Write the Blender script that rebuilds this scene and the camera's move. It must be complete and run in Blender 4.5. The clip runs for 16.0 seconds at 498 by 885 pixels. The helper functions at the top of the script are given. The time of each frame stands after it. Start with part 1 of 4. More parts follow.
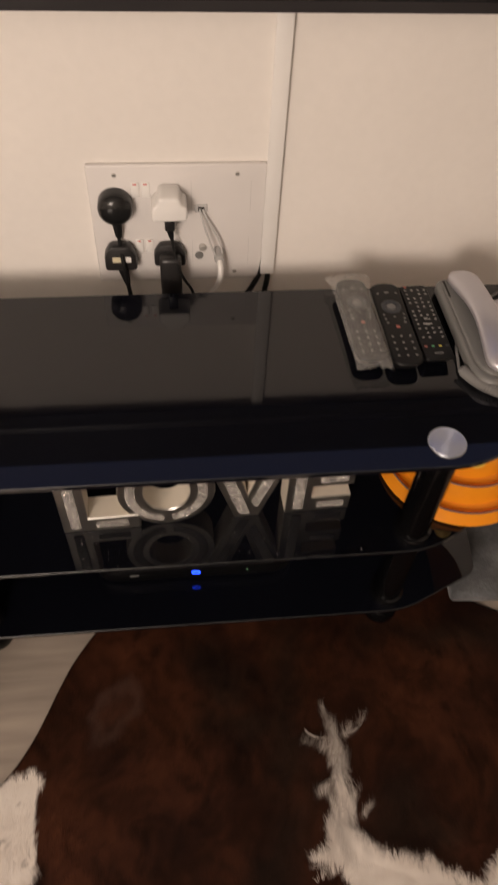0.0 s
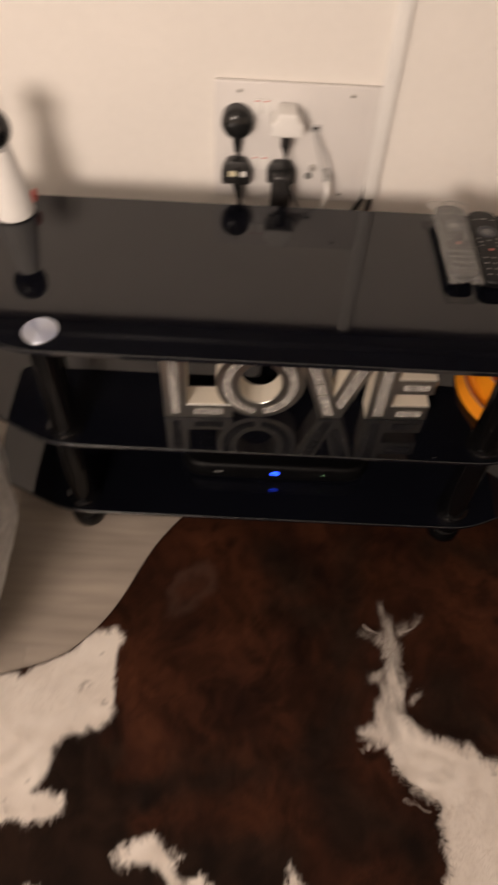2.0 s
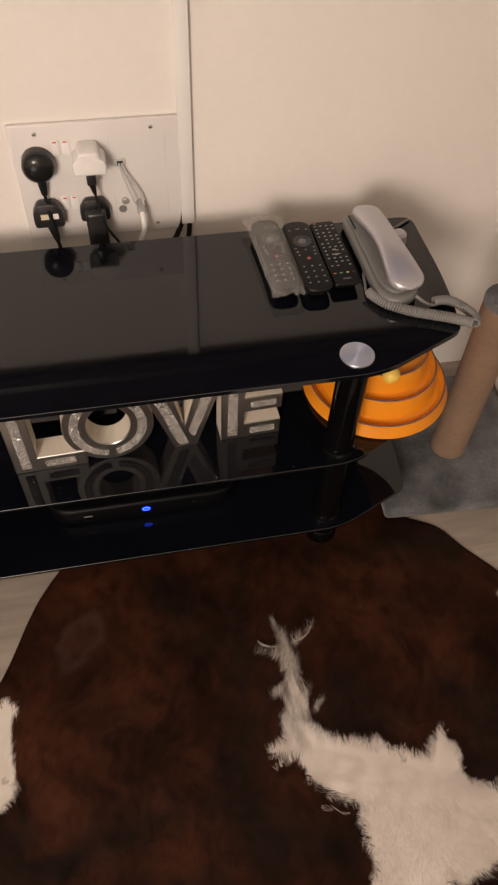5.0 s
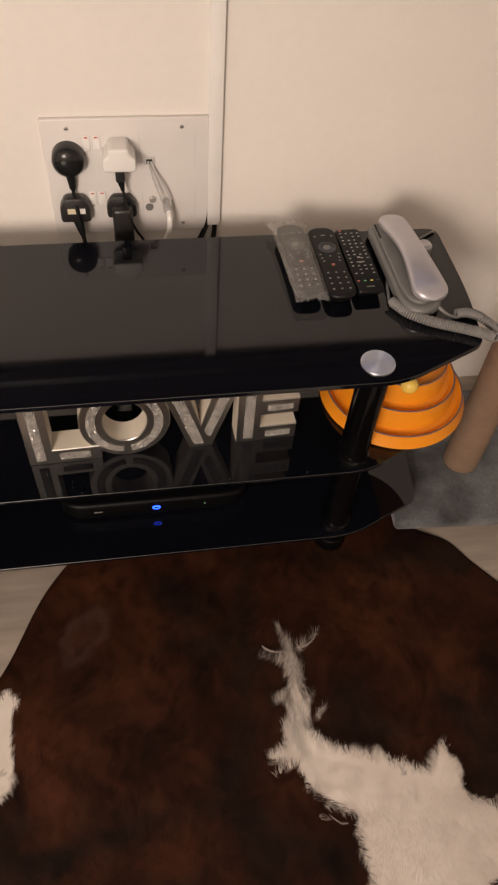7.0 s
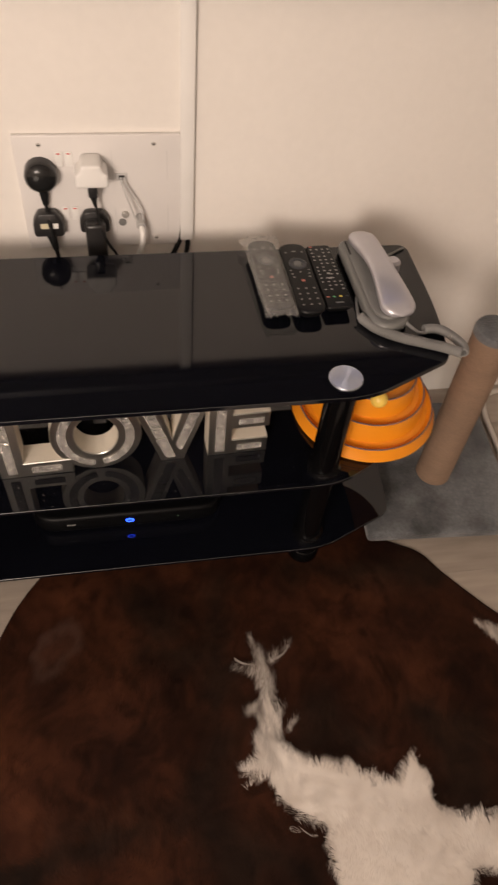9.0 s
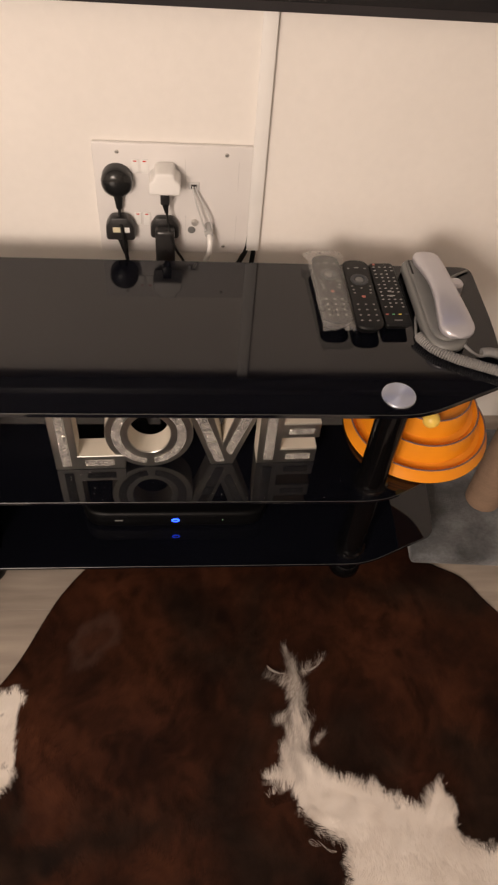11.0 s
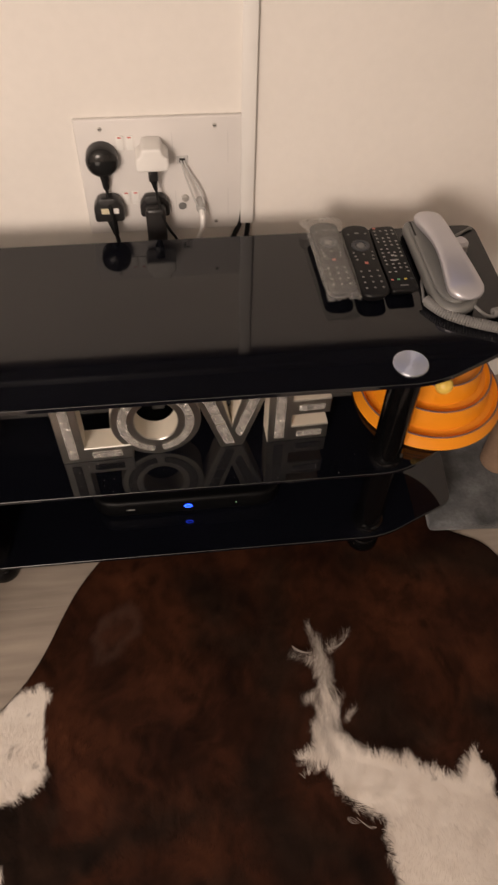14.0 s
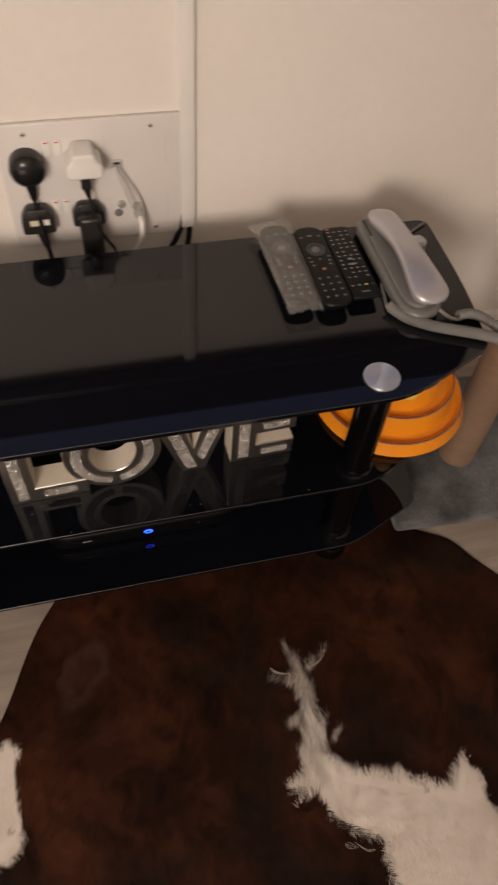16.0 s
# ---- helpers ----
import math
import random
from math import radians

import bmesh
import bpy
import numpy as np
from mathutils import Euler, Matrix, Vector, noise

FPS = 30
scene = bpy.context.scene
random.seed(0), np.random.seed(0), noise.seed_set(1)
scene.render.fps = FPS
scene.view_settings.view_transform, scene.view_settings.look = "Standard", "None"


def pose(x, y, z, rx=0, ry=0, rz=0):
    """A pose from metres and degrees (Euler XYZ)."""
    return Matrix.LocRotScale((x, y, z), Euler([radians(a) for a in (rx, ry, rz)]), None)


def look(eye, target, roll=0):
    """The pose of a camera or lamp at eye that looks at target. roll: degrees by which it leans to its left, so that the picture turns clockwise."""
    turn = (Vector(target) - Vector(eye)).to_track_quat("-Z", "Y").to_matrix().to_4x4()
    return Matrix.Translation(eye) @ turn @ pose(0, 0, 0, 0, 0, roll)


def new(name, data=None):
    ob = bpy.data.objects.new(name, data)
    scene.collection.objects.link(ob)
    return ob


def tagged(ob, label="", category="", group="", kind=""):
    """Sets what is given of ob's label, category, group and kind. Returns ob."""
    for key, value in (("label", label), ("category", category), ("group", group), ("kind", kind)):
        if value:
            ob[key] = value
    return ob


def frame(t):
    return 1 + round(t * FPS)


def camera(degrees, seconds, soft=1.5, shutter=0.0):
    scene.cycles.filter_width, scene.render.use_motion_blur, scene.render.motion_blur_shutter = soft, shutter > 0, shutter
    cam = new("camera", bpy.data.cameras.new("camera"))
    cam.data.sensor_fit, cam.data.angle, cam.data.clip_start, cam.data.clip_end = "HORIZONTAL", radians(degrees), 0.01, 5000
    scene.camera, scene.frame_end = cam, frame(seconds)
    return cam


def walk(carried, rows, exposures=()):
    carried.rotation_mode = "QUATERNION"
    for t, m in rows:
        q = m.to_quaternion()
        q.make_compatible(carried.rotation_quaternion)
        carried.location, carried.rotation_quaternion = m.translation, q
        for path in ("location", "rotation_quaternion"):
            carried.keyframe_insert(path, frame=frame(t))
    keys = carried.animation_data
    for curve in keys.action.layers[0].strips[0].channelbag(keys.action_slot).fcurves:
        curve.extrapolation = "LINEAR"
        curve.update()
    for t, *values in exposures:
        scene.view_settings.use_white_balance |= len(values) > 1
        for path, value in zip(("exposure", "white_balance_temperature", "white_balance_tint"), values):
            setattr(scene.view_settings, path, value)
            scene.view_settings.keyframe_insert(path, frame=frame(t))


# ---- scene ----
cam = camera(38.2, 16.0, soft=2.2, shutter=0.75)
PATH = [
    (0, (0.02, -0.988, 1.262), (0.203, 0.242, -0.304), 3.9),
    (0.5, (0.054, -1.061, 1.267), (0.194, 0.132, -0.333), 2.6),
    (0.7, (0.064, -1.100, 1.269), (0.152, 0.073, -0.348), 2.0),
    (1, (0.053, -1.158, 1.264), (0.038, 0.004, -0.364), 0.4),
    (1.2, (0.022, -1.187, 1.262), (-0.015, -0.025, -0.365), 1.4),
    (1.5, (0.005, -1.201, 1.261), (-0.091, -0.03, -0.357), 1.1),
    (1.7, (-0.020, -1.198, 1.261), (-0.074, -0.013, -0.349), 2.7),
    (2, (-0.032, -1.153, 1.259), (-0.016, 0.039, -0.347), 3.3),
    (2.2, (-0.027, -1.116, 1.257), (0.126, 0.057, -0.356), 5.2),
    (2.5, (-0.006, -1.092, 1.259), (0.276, 0.058, -0.352), 5.2),
    (2.7, (0.022, -1.091, 1.257), (0.362, 0.043, -0.355), 4.5),
    (3, (0.057, -1.103, 1.268), (0.437, 0.014, -0.348), 4.2),
    (3.5, (0.08, -1.129, 1.272), (0.429, 0.011, -0.334), 4.4),
    (4, (0.074, -1.129, 1.275), (0.395, 0.038, -0.317), 4.1),
    (4.5, (0.069, -1.14, 1.275), (0.372, 0.04, -0.311), 3.6),
    (4.7, (0.057, -1.131, 1.276), (0.341, 0.058, -0.306), 2.8),
    (6.8, (0.032, -1.128, 1.272), (0.303, 0.082, -0.298), 5.3),
    (7, (0.029, -1.132, 1.269), (0.302, 0.081, -0.298), 5.4),
    (7.5, (0.063, -1.136, 1.271), (0.36, 0.061, -0.303), 5.8),
    (8, (0.055, -1.138, 1.282), (0.367, 0.057, -0.292), 5.7),
    (8.5, (0.062, -1.121, 1.284), (0.407, 0.079, -0.279), 6.8),
    (9, (0.053, -1.135, 1.284), (0.366, 0.09, -0.266), 6.7),
    (9.5, (0.04, -1.127, 1.286), (0.303, 0.121, -0.254), 6.2),
    (9.7, (0.049, -1.133, 1.293), (0.304, 0.121, -0.243), 6.6),
    (11.8, (0.057, -1.157, 1.285), (0.161, 0.117, -0.253), 3.5),
    (12, (0.056, -1.158, 1.283), (0.146, 0.113, -0.259), 2.9),
    (12.5, (0.036, -1.113, 1.275), (0.124, 0.146, -0.276), 2.1),
    (13, (0.045, -1.109, 1.279), (0.155, 0.138, -0.281), 1.6),
    (13.5, (0.032, -1.122, 1.278), (0.18, 0.106, -0.293), 1.9),
    (14, (0.044, -1.122, 1.273), (0.208, 0.09, -0.31), 1.9),
    (14.5, (0.058, -1.132, 1.262), (0.249, 0.04, -0.347), 2.9),
    (15, (0.049, -1.162, 1.267), (0.248, -0.006, -0.352), 3.2),
    (15.5, (-0.017, -1.067, 1.268), (0.251, 0.084, -0.345), 4.6),
    (16, (0.0, -1.007, 1.264), (0.359, 0.107, -0.358), 5.7),
]
walk(cam, [(t, look(eye, target, roll)) for t, eye, target, roll in PATH],
     exposures=((0, -0.22), (1, -0.12), (2, -0.06), (2.5, -0.18), (3, -0.20), (4, -0.08), (7, -0.06), (9.5, 0.04), (13, 0.0), (14.5, -0.13), (15, -0.08), (15.5, -0.12), (16, -0.31)))

# ---- world, lamps, exposure ----
world = bpy.data.worlds.new("world")
scene.world = world
world.use_nodes = True
world.node_tree.nodes["Background"].inputs[0].default_value = (0.9, 0.75, 0.6, 1)
world.node_tree.nodes["Background"].inputs[1].default_value = 0.0


def lamp(name, place, target, power, radius, colour, cone=0.0):
    """A lamp that shines all round, or, with a cone in degrees, within that cone."""
    data = bpy.data.lights.new(name, "SPOT" if cone else "POINT")
    data.energy, data.shadow_soft_size, data.color = power, radius, colour
    if cone:
        data.spot_size, data.spot_blend = radians(cone), 1.0
    ob = new(name, data)
    ob.matrix_basis = look(place, target)
    return ob


# unseen lamp behind the camera; a spot is added so the wall's sides darken
LAMP, LAMP_AT, LAMP_COLOUR = (-0.98, -2.72, 1.46), (-0.14, -0.15, 0.42), (1.0, 0.825, 0.705)
lamp("lamp_behind", LAMP, LAMP_AT, 78, 0.42, LAMP_COLOUR)
lamp("falloff_spot", LAMP, LAMP_AT, 146, 0.42, LAMP_COLOUR, 58)

# ---- helpers of this scene ----
S = 1.12  # metres per unit of the plan
ORIGIN = {}
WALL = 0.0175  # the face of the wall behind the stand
# what hangs there is drawn at y = 0, then enlarged from the camera to fit its view
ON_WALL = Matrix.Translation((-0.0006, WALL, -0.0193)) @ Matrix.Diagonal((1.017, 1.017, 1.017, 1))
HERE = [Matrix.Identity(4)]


def thing(name, x, y, z, label, category, group="", rz=0.0, kind=""):
    ob = new(name)
    ob.empty_display_size = 0.05
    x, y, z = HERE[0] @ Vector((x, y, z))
    ob.matrix_basis = pose(S * x, S * y, S * z, 0, 0, rz)
    ORIGIN[ob] = (x, y, z)
    return tagged(ob, label, category, group, kind)


def mesh_of(name, bm, mat, smooth=True):
    bm.transform(Matrix.Diagonal((S, S, S, 1)))
    bmesh.ops.recalc_face_normals(bm, faces=bm.faces)
    me = bpy.data.meshes.new(name)
    bm.to_mesh(me)
    bm.free()
    me.materials.append(mat)
    if smooth:
        for p in me.polygons:
            p.use_smooth = True
        me.set_sharp_from_angle(angle=radians(35))
    return me


def part(name, bm, mat, parent, label="", smooth=True, plan=True):
    """One mesh under a thing. plan: bm is in the plan's own coordinates, else in the thing's."""
    root = parent
    while root.parent:
        root = root.parent
    if plan:
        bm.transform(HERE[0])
        bm.transform(Matrix.Translation([-v for v in ORIGIN[root]]))
    ob = new(name, mesh_of(name, bm, mat, smooth))
    ob.parent = parent
    return tagged(ob, label)


def again(ob, x, y, z, rz=0.0):
    """The same part once more, moved in its thing."""
    c = ob.copy()
    scene.collection.objects.link(c)
    c.matrix_basis = pose(S * x, S * y, S * z, 0, 0, rz)
    return c


def single(name, bm, mat, label, category, kind="structure", smooth=False):
    ob = new(name, mesh_of(name, bm, mat, smooth))
    return tagged(ob, label, category, "", kind)


def box(x0, x1, y0, y1, z0, z1, bevel=0.0, seg=2, bm=None):
    bm = bm or bmesh.new()
    made = bmesh.ops.create_cube(bm, size=1)["verts"]
    bmesh.ops.scale(bm, vec=(x1 - x0, y1 - y0, z1 - z0), verts=made)
    bmesh.ops.translate(bm, vec=((x0 + x1) / 2, (y0 + y1) / 2, (z0 + z1) / 2), verts=made)
    if bevel:
        edges = list({e for v in made for e in v.link_edges})
        bmesh.ops.bevel(bm, geom=edges, offset=bevel, segments=seg, profile=0.5, affect="EDGES")
    return bm


def cyl(p0, p1, r0, r1=None, seg=32, bm=None, bevel=0.0):
    bm = bm or bmesh.new()
    p0, p1 = Vector(p0), Vector(p1)
    d = p1 - p0
    m = Matrix.Translation((p0 + p1) / 2) @ d.to_track_quat("Z", "Y").to_matrix().to_4x4()
    made = bmesh.ops.create_cone(bm, cap_ends=True, segments=seg, radius1=r0, radius2=r0 if r1 is None else r1, depth=d.length, matrix=m)["verts"]
    if bevel:
        edges = [e for e in {e for v in made for e in v.link_edges} if any(len(f.verts) > 4 for f in e.link_faces)]
        bmesh.ops.bevel(bm, geom=edges, offset=bevel, segments=3, profile=0.5, affect="EDGES")
    return bm


def lathe(x, y, profile, seg=64, bm=None):
    """A turned form round the upright through x, y."""
    bm = bm or bmesh.new()
    rings = []
    for r, z in profile:
        if r < 1e-6:
            rings.append([bm.verts.new((x, y, z))])
        else:
            rings.append([bm.verts.new((x + r * math.cos(2 * math.pi * k / seg), y + r * math.sin(2 * math.pi * k / seg), z)) for k in range(seg)])
    for a, b in zip(rings, rings[1:]):
        for k in range(seg):
            j = (k + 1) % seg
            loop = [a[k % len(a)], a[j % len(a)], b[j % len(b)], b[k % len(b)]]
            loop = [v for n, v in enumerate(loop) if v not in loop[:n]]
            if len(loop) > 2:
                bm.faces.new(loop)
    return bm


def slab(outline, z0, z1, bevel=0.0, axis="z", seg=2):
    """A flat form: the outline in x, y (axis z) or x, z (axis y), between two depths."""
    bm = bmesh.new()
    put = (lambda u, v, w: (u, v, w)) if axis == "z" else (lambda u, v, w: (u, w, v))
    low = [bm.verts.new(put(u, v, z0)) for u, v in outline]
    top = [bm.verts.new(put(u, v, z1)) for u, v in outline]
    caps = [bm.faces.new(low), bm.faces.new(top)]
    n = len(outline)
    for k in range(n):
        bm.faces.new((low[k], low[(k + 1) % n], top[(k + 1) % n], top[k]))
    bmesh.ops.recalc_face_normals(bm, faces=bm.faces)
    if bevel:
        edges = list({e for f in caps for e in f.edges})
        bmesh.ops.bevel(bm, geom=edges, offset=bevel, segments=seg, profile=0.5, affect="EDGES")
    return bm


def curve_points(pts, n=8):
    """A smooth line through the points."""
    pts = [Vector(p) for p in pts]
    full = [2 * pts[0] - pts[1], *pts, 2 * pts[-1] - pts[-2]]
    out = []
    for a, b, c, d in zip(full, full[1:], full[2:], full[3:]):
        for k in range(n):
            t = k / n
            out.append(0.5 * (2 * b + (c - a) * t + (2 * a - 5 * b + 4 * c - d) * t * t + (3 * b - a - 3 * c + d) * t**3))
    return out + [pts[-1]]


def tube(pts, r, seg=10, n=8, bm=None, smooth_path=True):
    bm = bm or bmesh.new()
    path = curve_points(pts, n) if smooth_path else [Vector(p) for p in pts]
    side, rings = None, []
    for k, p in enumerate(path):
        d = (path[min(k + 1, len(path) - 1)] - path[max(k - 1, 0)]).normalized()
        side = d.orthogonal() if side is None else side - d * side.dot(d)
        side.normalize()
        up = d.cross(side)
        rings.append([bm.verts.new(p + r * (math.cos(2 * math.pi * j / seg) * side + math.sin(2 * math.pi * j / seg) * up)) for j in range(seg)])
    for a, b in zip(rings, rings[1:]):
        for j in range(seg):
            bm.faces.new((a[j], a[(j + 1) % seg], b[(j + 1) % seg], b[j]))
    bm.faces.new(rings[0]), bm.faces.new(rings[-1])
    return bm


def rounded(points, radii, n=6):
    """An outline with its corners rounded off."""
    out, m = [], len(points)
    for k, (p, r) in enumerate(zip(points, radii)):
        p, a, b = Vector(p), Vector(points[k - 1]), Vector(points[(k + 1) % m])
        if r <= 0:
            out.append(tuple(p))
            continue
        da, db = (a - p).normalized(), (b - p).normalized()
        s, e = p + da * min(r, 0.48 * (a - p).length), p + db * min(r, 0.48 * (b - p).length)
        for j in range(n + 1):
            t = j / n
            out.append(tuple((1 - t) ** 2 * s + 2 * t * (1 - t) * p + t * t * e))
    return out


# ---- materials ----
def material(name, colour, rough=0.5, metal=0.0, vary=0.0, scale=6.0, fine=0.0, fine_scale=180.0, bump=0.0, bump_scale=220.0, rough_vary=0.0, coat=0.0, sheen=0.0, ior=1.5, stretch=(1, 1, 1), island=0.0):
    mat = bpy.data.materials.new(name)
    mat.use_nodes = True
    n, link = mat.node_tree.nodes, mat.node_tree.links.new
    bsdf = n["Principled BSDF"]
    bsdf.inputs["Base Color"].default_value = (*colour, 1)
    bsdf.inputs["Roughness"].default_value = rough
    bsdf.inputs["Metallic"].default_value = metal
    bsdf.inputs["Coat Weight"].default_value = coat
    bsdf.inputs["Sheen Weight"].default_value = sheen
    bsdf.inputs["IOR"].default_value = ior
    where = n.new("ShaderNodeTexCoord")
    mapping = n.new("ShaderNodeMapping")
    mapping.inputs["Scale"].default_value = stretch
    link(where.outputs["Object"], mapping.inputs["Vector"])

    def noise_of(sc, detail=5):
        tex = n.new("ShaderNodeTexNoise")
        tex.inputs["Scale"].default_value, tex.inputs["Detail"].default_value = sc, detail
        link(mapping.outputs[0], tex.inputs["Vector"])
        return tex.outputs["Fac"]

    def ranged(value, low, high):
        r = n.new("ShaderNodeMapRange")
        r.inputs["From Min"].default_value, r.inputs["From Max"].default_value = 0.3, 0.7
        r.inputs["To Min"].default_value, r.inputs["To Max"].default_value = low, high
        link(value, r.inputs["Value"])
        return r.outputs[0]

    factor = None
    for amount, sc in ((vary, scale), (fine, fine_scale)):
        if amount:
            f = ranged(noise_of(sc), 1 - amount, 1 + amount)
            if factor is not None:
                m = n.new("ShaderNodeMath")
                m.operation = "MULTIPLY"
                link(factor, m.inputs[0]), link(f, m.inputs[1])
                f = m.outputs[0]
            factor = f
    if island:
        info = n.new("ShaderNodeObjectInfo")
        r = n.new("ShaderNodeMapRange")
        r.inputs["To Min"].default_value, r.inputs["To Max"].default_value = 1 - island, 1 + island
        link(info.outputs["Random"], r.inputs["Value"])
        if factor is not None:
            m = n.new("ShaderNodeMath")
            m.operation = "MULTIPLY"
            link(factor, m.inputs[0]), link(r.outputs[0], m.inputs[1])
            factor = m.outputs[0]
        else:
            factor = r.outputs[0]
    if factor is not None:
        tint = n.new("ShaderNodeVectorMath")
        tint.operation = "SCALE"
        tint.inputs[0].default_value = colour
        link(factor, tint.inputs["Scale"])
        link(tint.outputs[0], bsdf.inputs["Base Color"])
    if rough_vary:
        link(ranged(noise_of(scale * 3), max(0, rough - rough_vary), rough + rough_vary), bsdf.inputs["Roughness"])
    if bump:
        b = n.new("ShaderNodeBump")
        b.inputs["Strength"].default_value, b.inputs["Distance"].default_value = bump, 0.002
        link(noise_of(bump_scale), b.inputs["Height"])
        link(b.outputs[0], bsdf.inputs["Normal"])
    return mat


def glowing(name, colour, strength):
    mat = material(name, (0.02, 0.02, 0.02), 0.4)
    bsdf = mat.node_tree.nodes["Principled BSDF"]
    bsdf.inputs["Emission Color"].default_value = (*colour, 1)
    bsdf.inputs["Emission Strength"].default_value = strength
    return mat


wall_paint = material("warm white wall paint", (0.80, 0.765, 0.72), 0.72, vary=0.03, scale=2.2, fine=0.012, fine_scale=60, bump=0.12, bump_scale=140)
ceiling_paint = material("white ceiling paint", (0.80, 0.79, 0.77), 0.8, vary=0.02, bump=0.1)
gloss_paint = material("white gloss paint", (0.78, 0.76, 0.72), 0.35, vary=0.03, scale=5, rough_vary=0.08)
oak = material("grey oak laminate", (0.375, 0.320, 0.268), 0.42, vary=0.16, scale=7, fine=0.13, fine_scale=55, bump=0.08, bump_scale=90, stretch=(0.12, 1, 1), island=0.06, rough_vary=0.06)
under_floor = material("dark underlay", (0.06, 0.05, 0.045), 0.9, vary=0.1)
black_glass = material("black glass", (0.0036, 0.0040, 0.0066), 0.042, vary=0.2, scale=4, ior=1.52)
glass_edge = material("ground glass edge", (0.032, 0.034, 0.033), 0.3, vary=0.1, ior=1.45)
black_tube = material("black lacquered tube", (0.0026, 0.0025, 0.0028), 0.07, vary=0.1, rough_vary=0.02, ior=1.27)
collar_black = material("glossy black collar", (0.004, 0.004, 0.0045), 0.10, vary=0.1, ior=1.5)
black_rubber = material("black rubber", (0.009, 0.009, 0.009), 0.6, vary=0.15, scale=20, ior=1.3)
black_plastic = material("black plastic", (0.020, 0.019, 0.019), 0.32, vary=0.12, scale=30, bump=0.06, bump_scale=500)
router_black = material("dark router plastic", (0.0022, 0.0022, 0.0026), 0.42, vary=0.1, scale=30, ior=1.22)
matt_plastic = material("matt black plastic", (0.0065, 0.0062, 0.0062), 0.45, vary=0.12, scale=30, bump=0.1, bump_scale=600, ior=1.36)
white_plastic = material("white plastic", (0.79, 0.775, 0.75), 0.32, vary=0.03, scale=12)
plate_plastic = material("off-white moulded plastic", (0.71, 0.685, 0.665), 0.4, vary=0.03, scale=9, rough_vary=0.05)
pale_grey = material("pale grey plastic", (0.52, 0.51, 0.50), 0.4, vary=0.05, scale=20)
silver_plastic = material("silver painted plastic", (0.56, 0.55, 0.585), 0.30, metal=0.55, vary=0.02, scale=25)
grey_plastic = material("grey plastic", (0.40, 0.395, 0.385), 0.42, vary=0.06, scale=25)
cord_grey = material("grey cord", (0.23, 0.226, 0.218), 0.5, vary=0.05, scale=40)
base_grey = material("mid grey plastic", (0.175, 0.175, 0.168), 0.4, vary=0.05, scale=25)
steel = material("screw steel", (0.50, 0.48, 0.45), 0.35, metal=0.5, vary=0.1, scale=60)
# near-black colour painted on raised strips for the shade inside slots
slot_shade = material("painted slot shade", (0.02, 0.018, 0.016), 0.7)
red_mark = material("red indicator", (0.55, 0.05, 0.03), 0.4)
cream_card = material("cream lacquered board", (0.72, 0.66, 0.56), 0.5, vary=0.05, scale=14, bump=0.1)
mirror = material("grey bevelled mirror", (0.56, 0.55, 0.52), 0.30, metal=1.0, vary=0.05, scale=9)
orange_plastic = material("orange plastic", (0.87, 0.30, 0.012), 0.38, vary=0.05, scale=12, rough_vary=0.06)
purple_line = material("grey-violet line", (0.16, 0.11, 0.13), 0.5)
yellow_plastic = material("yellow plastic", (0.90, 0.62, 0.12), 0.4, vary=0.04)
sisal = material("tan card tube", (0.240, 0.158, 0.106), 0.85, vary=0.10, scale=14, fine=0.10, fine_scale=190, bump=0.5, bump_scale=420, stretch=(1, 1, 2.5))
plush = material("grey plush", (0.098, 0.103, 0.109), 0.95, vary=0.75, scale=11, fine=0.18, fine_scale=160, bump=0.8, bump_scale=300, sheen=0.3)
velvet = material("crushed silver velvet", (0.48, 0.465, 0.45), 0.45, vary=0.26, scale=22, fine=0.38, fine_scale=62, bump=1.0, bump_scale=48, sheen=0.8, rough_vary=0.15)
navy_cloth = material("dark navy cloth", (0.013, 0.017, 0.029), 0.85, vary=0.2, scale=30, bump=0.5, bump_scale=400)
screen = glowing("dim television picture", (0.28, 0.33, 0.70), 0.40)
screen_glass = material("dark screen glass", (0.012, 0.012, 0.014), 0.12)
bezel = material("dark television frame", (0.03, 0.028, 0.03), 0.35, vary=0.1)
blue_light = glowing("blue status light", (0.012, 0.055, 1.0), 9.0)
green_light = glowing("green status light", (0.5, 1.0, 0.4), 2.5)


def brushed_disc():
    # the bluish base colour stands in for the screen's blue reflection
    mat = material("spun aluminium", (0.80, 0.85, 0.94), 0.44, metal=1.0)
    n, link = mat.node_tree.nodes, mat.node_tree.links.new
    bsdf = n["Principled BSDF"]
    bsdf.inputs["Anisotropic"].default_value = 0.75
    bsdf.inputs["Anisotropic Rotation"].default_value = 0.25
    tangent = n.new("ShaderNodeTangent")
    tangent.direction_type, tangent.axis = "RADIAL", "Z"
    link(tangent.outputs[0], bsdf.inputs["Tangent"])
    return mat


spun = brushed_disc()


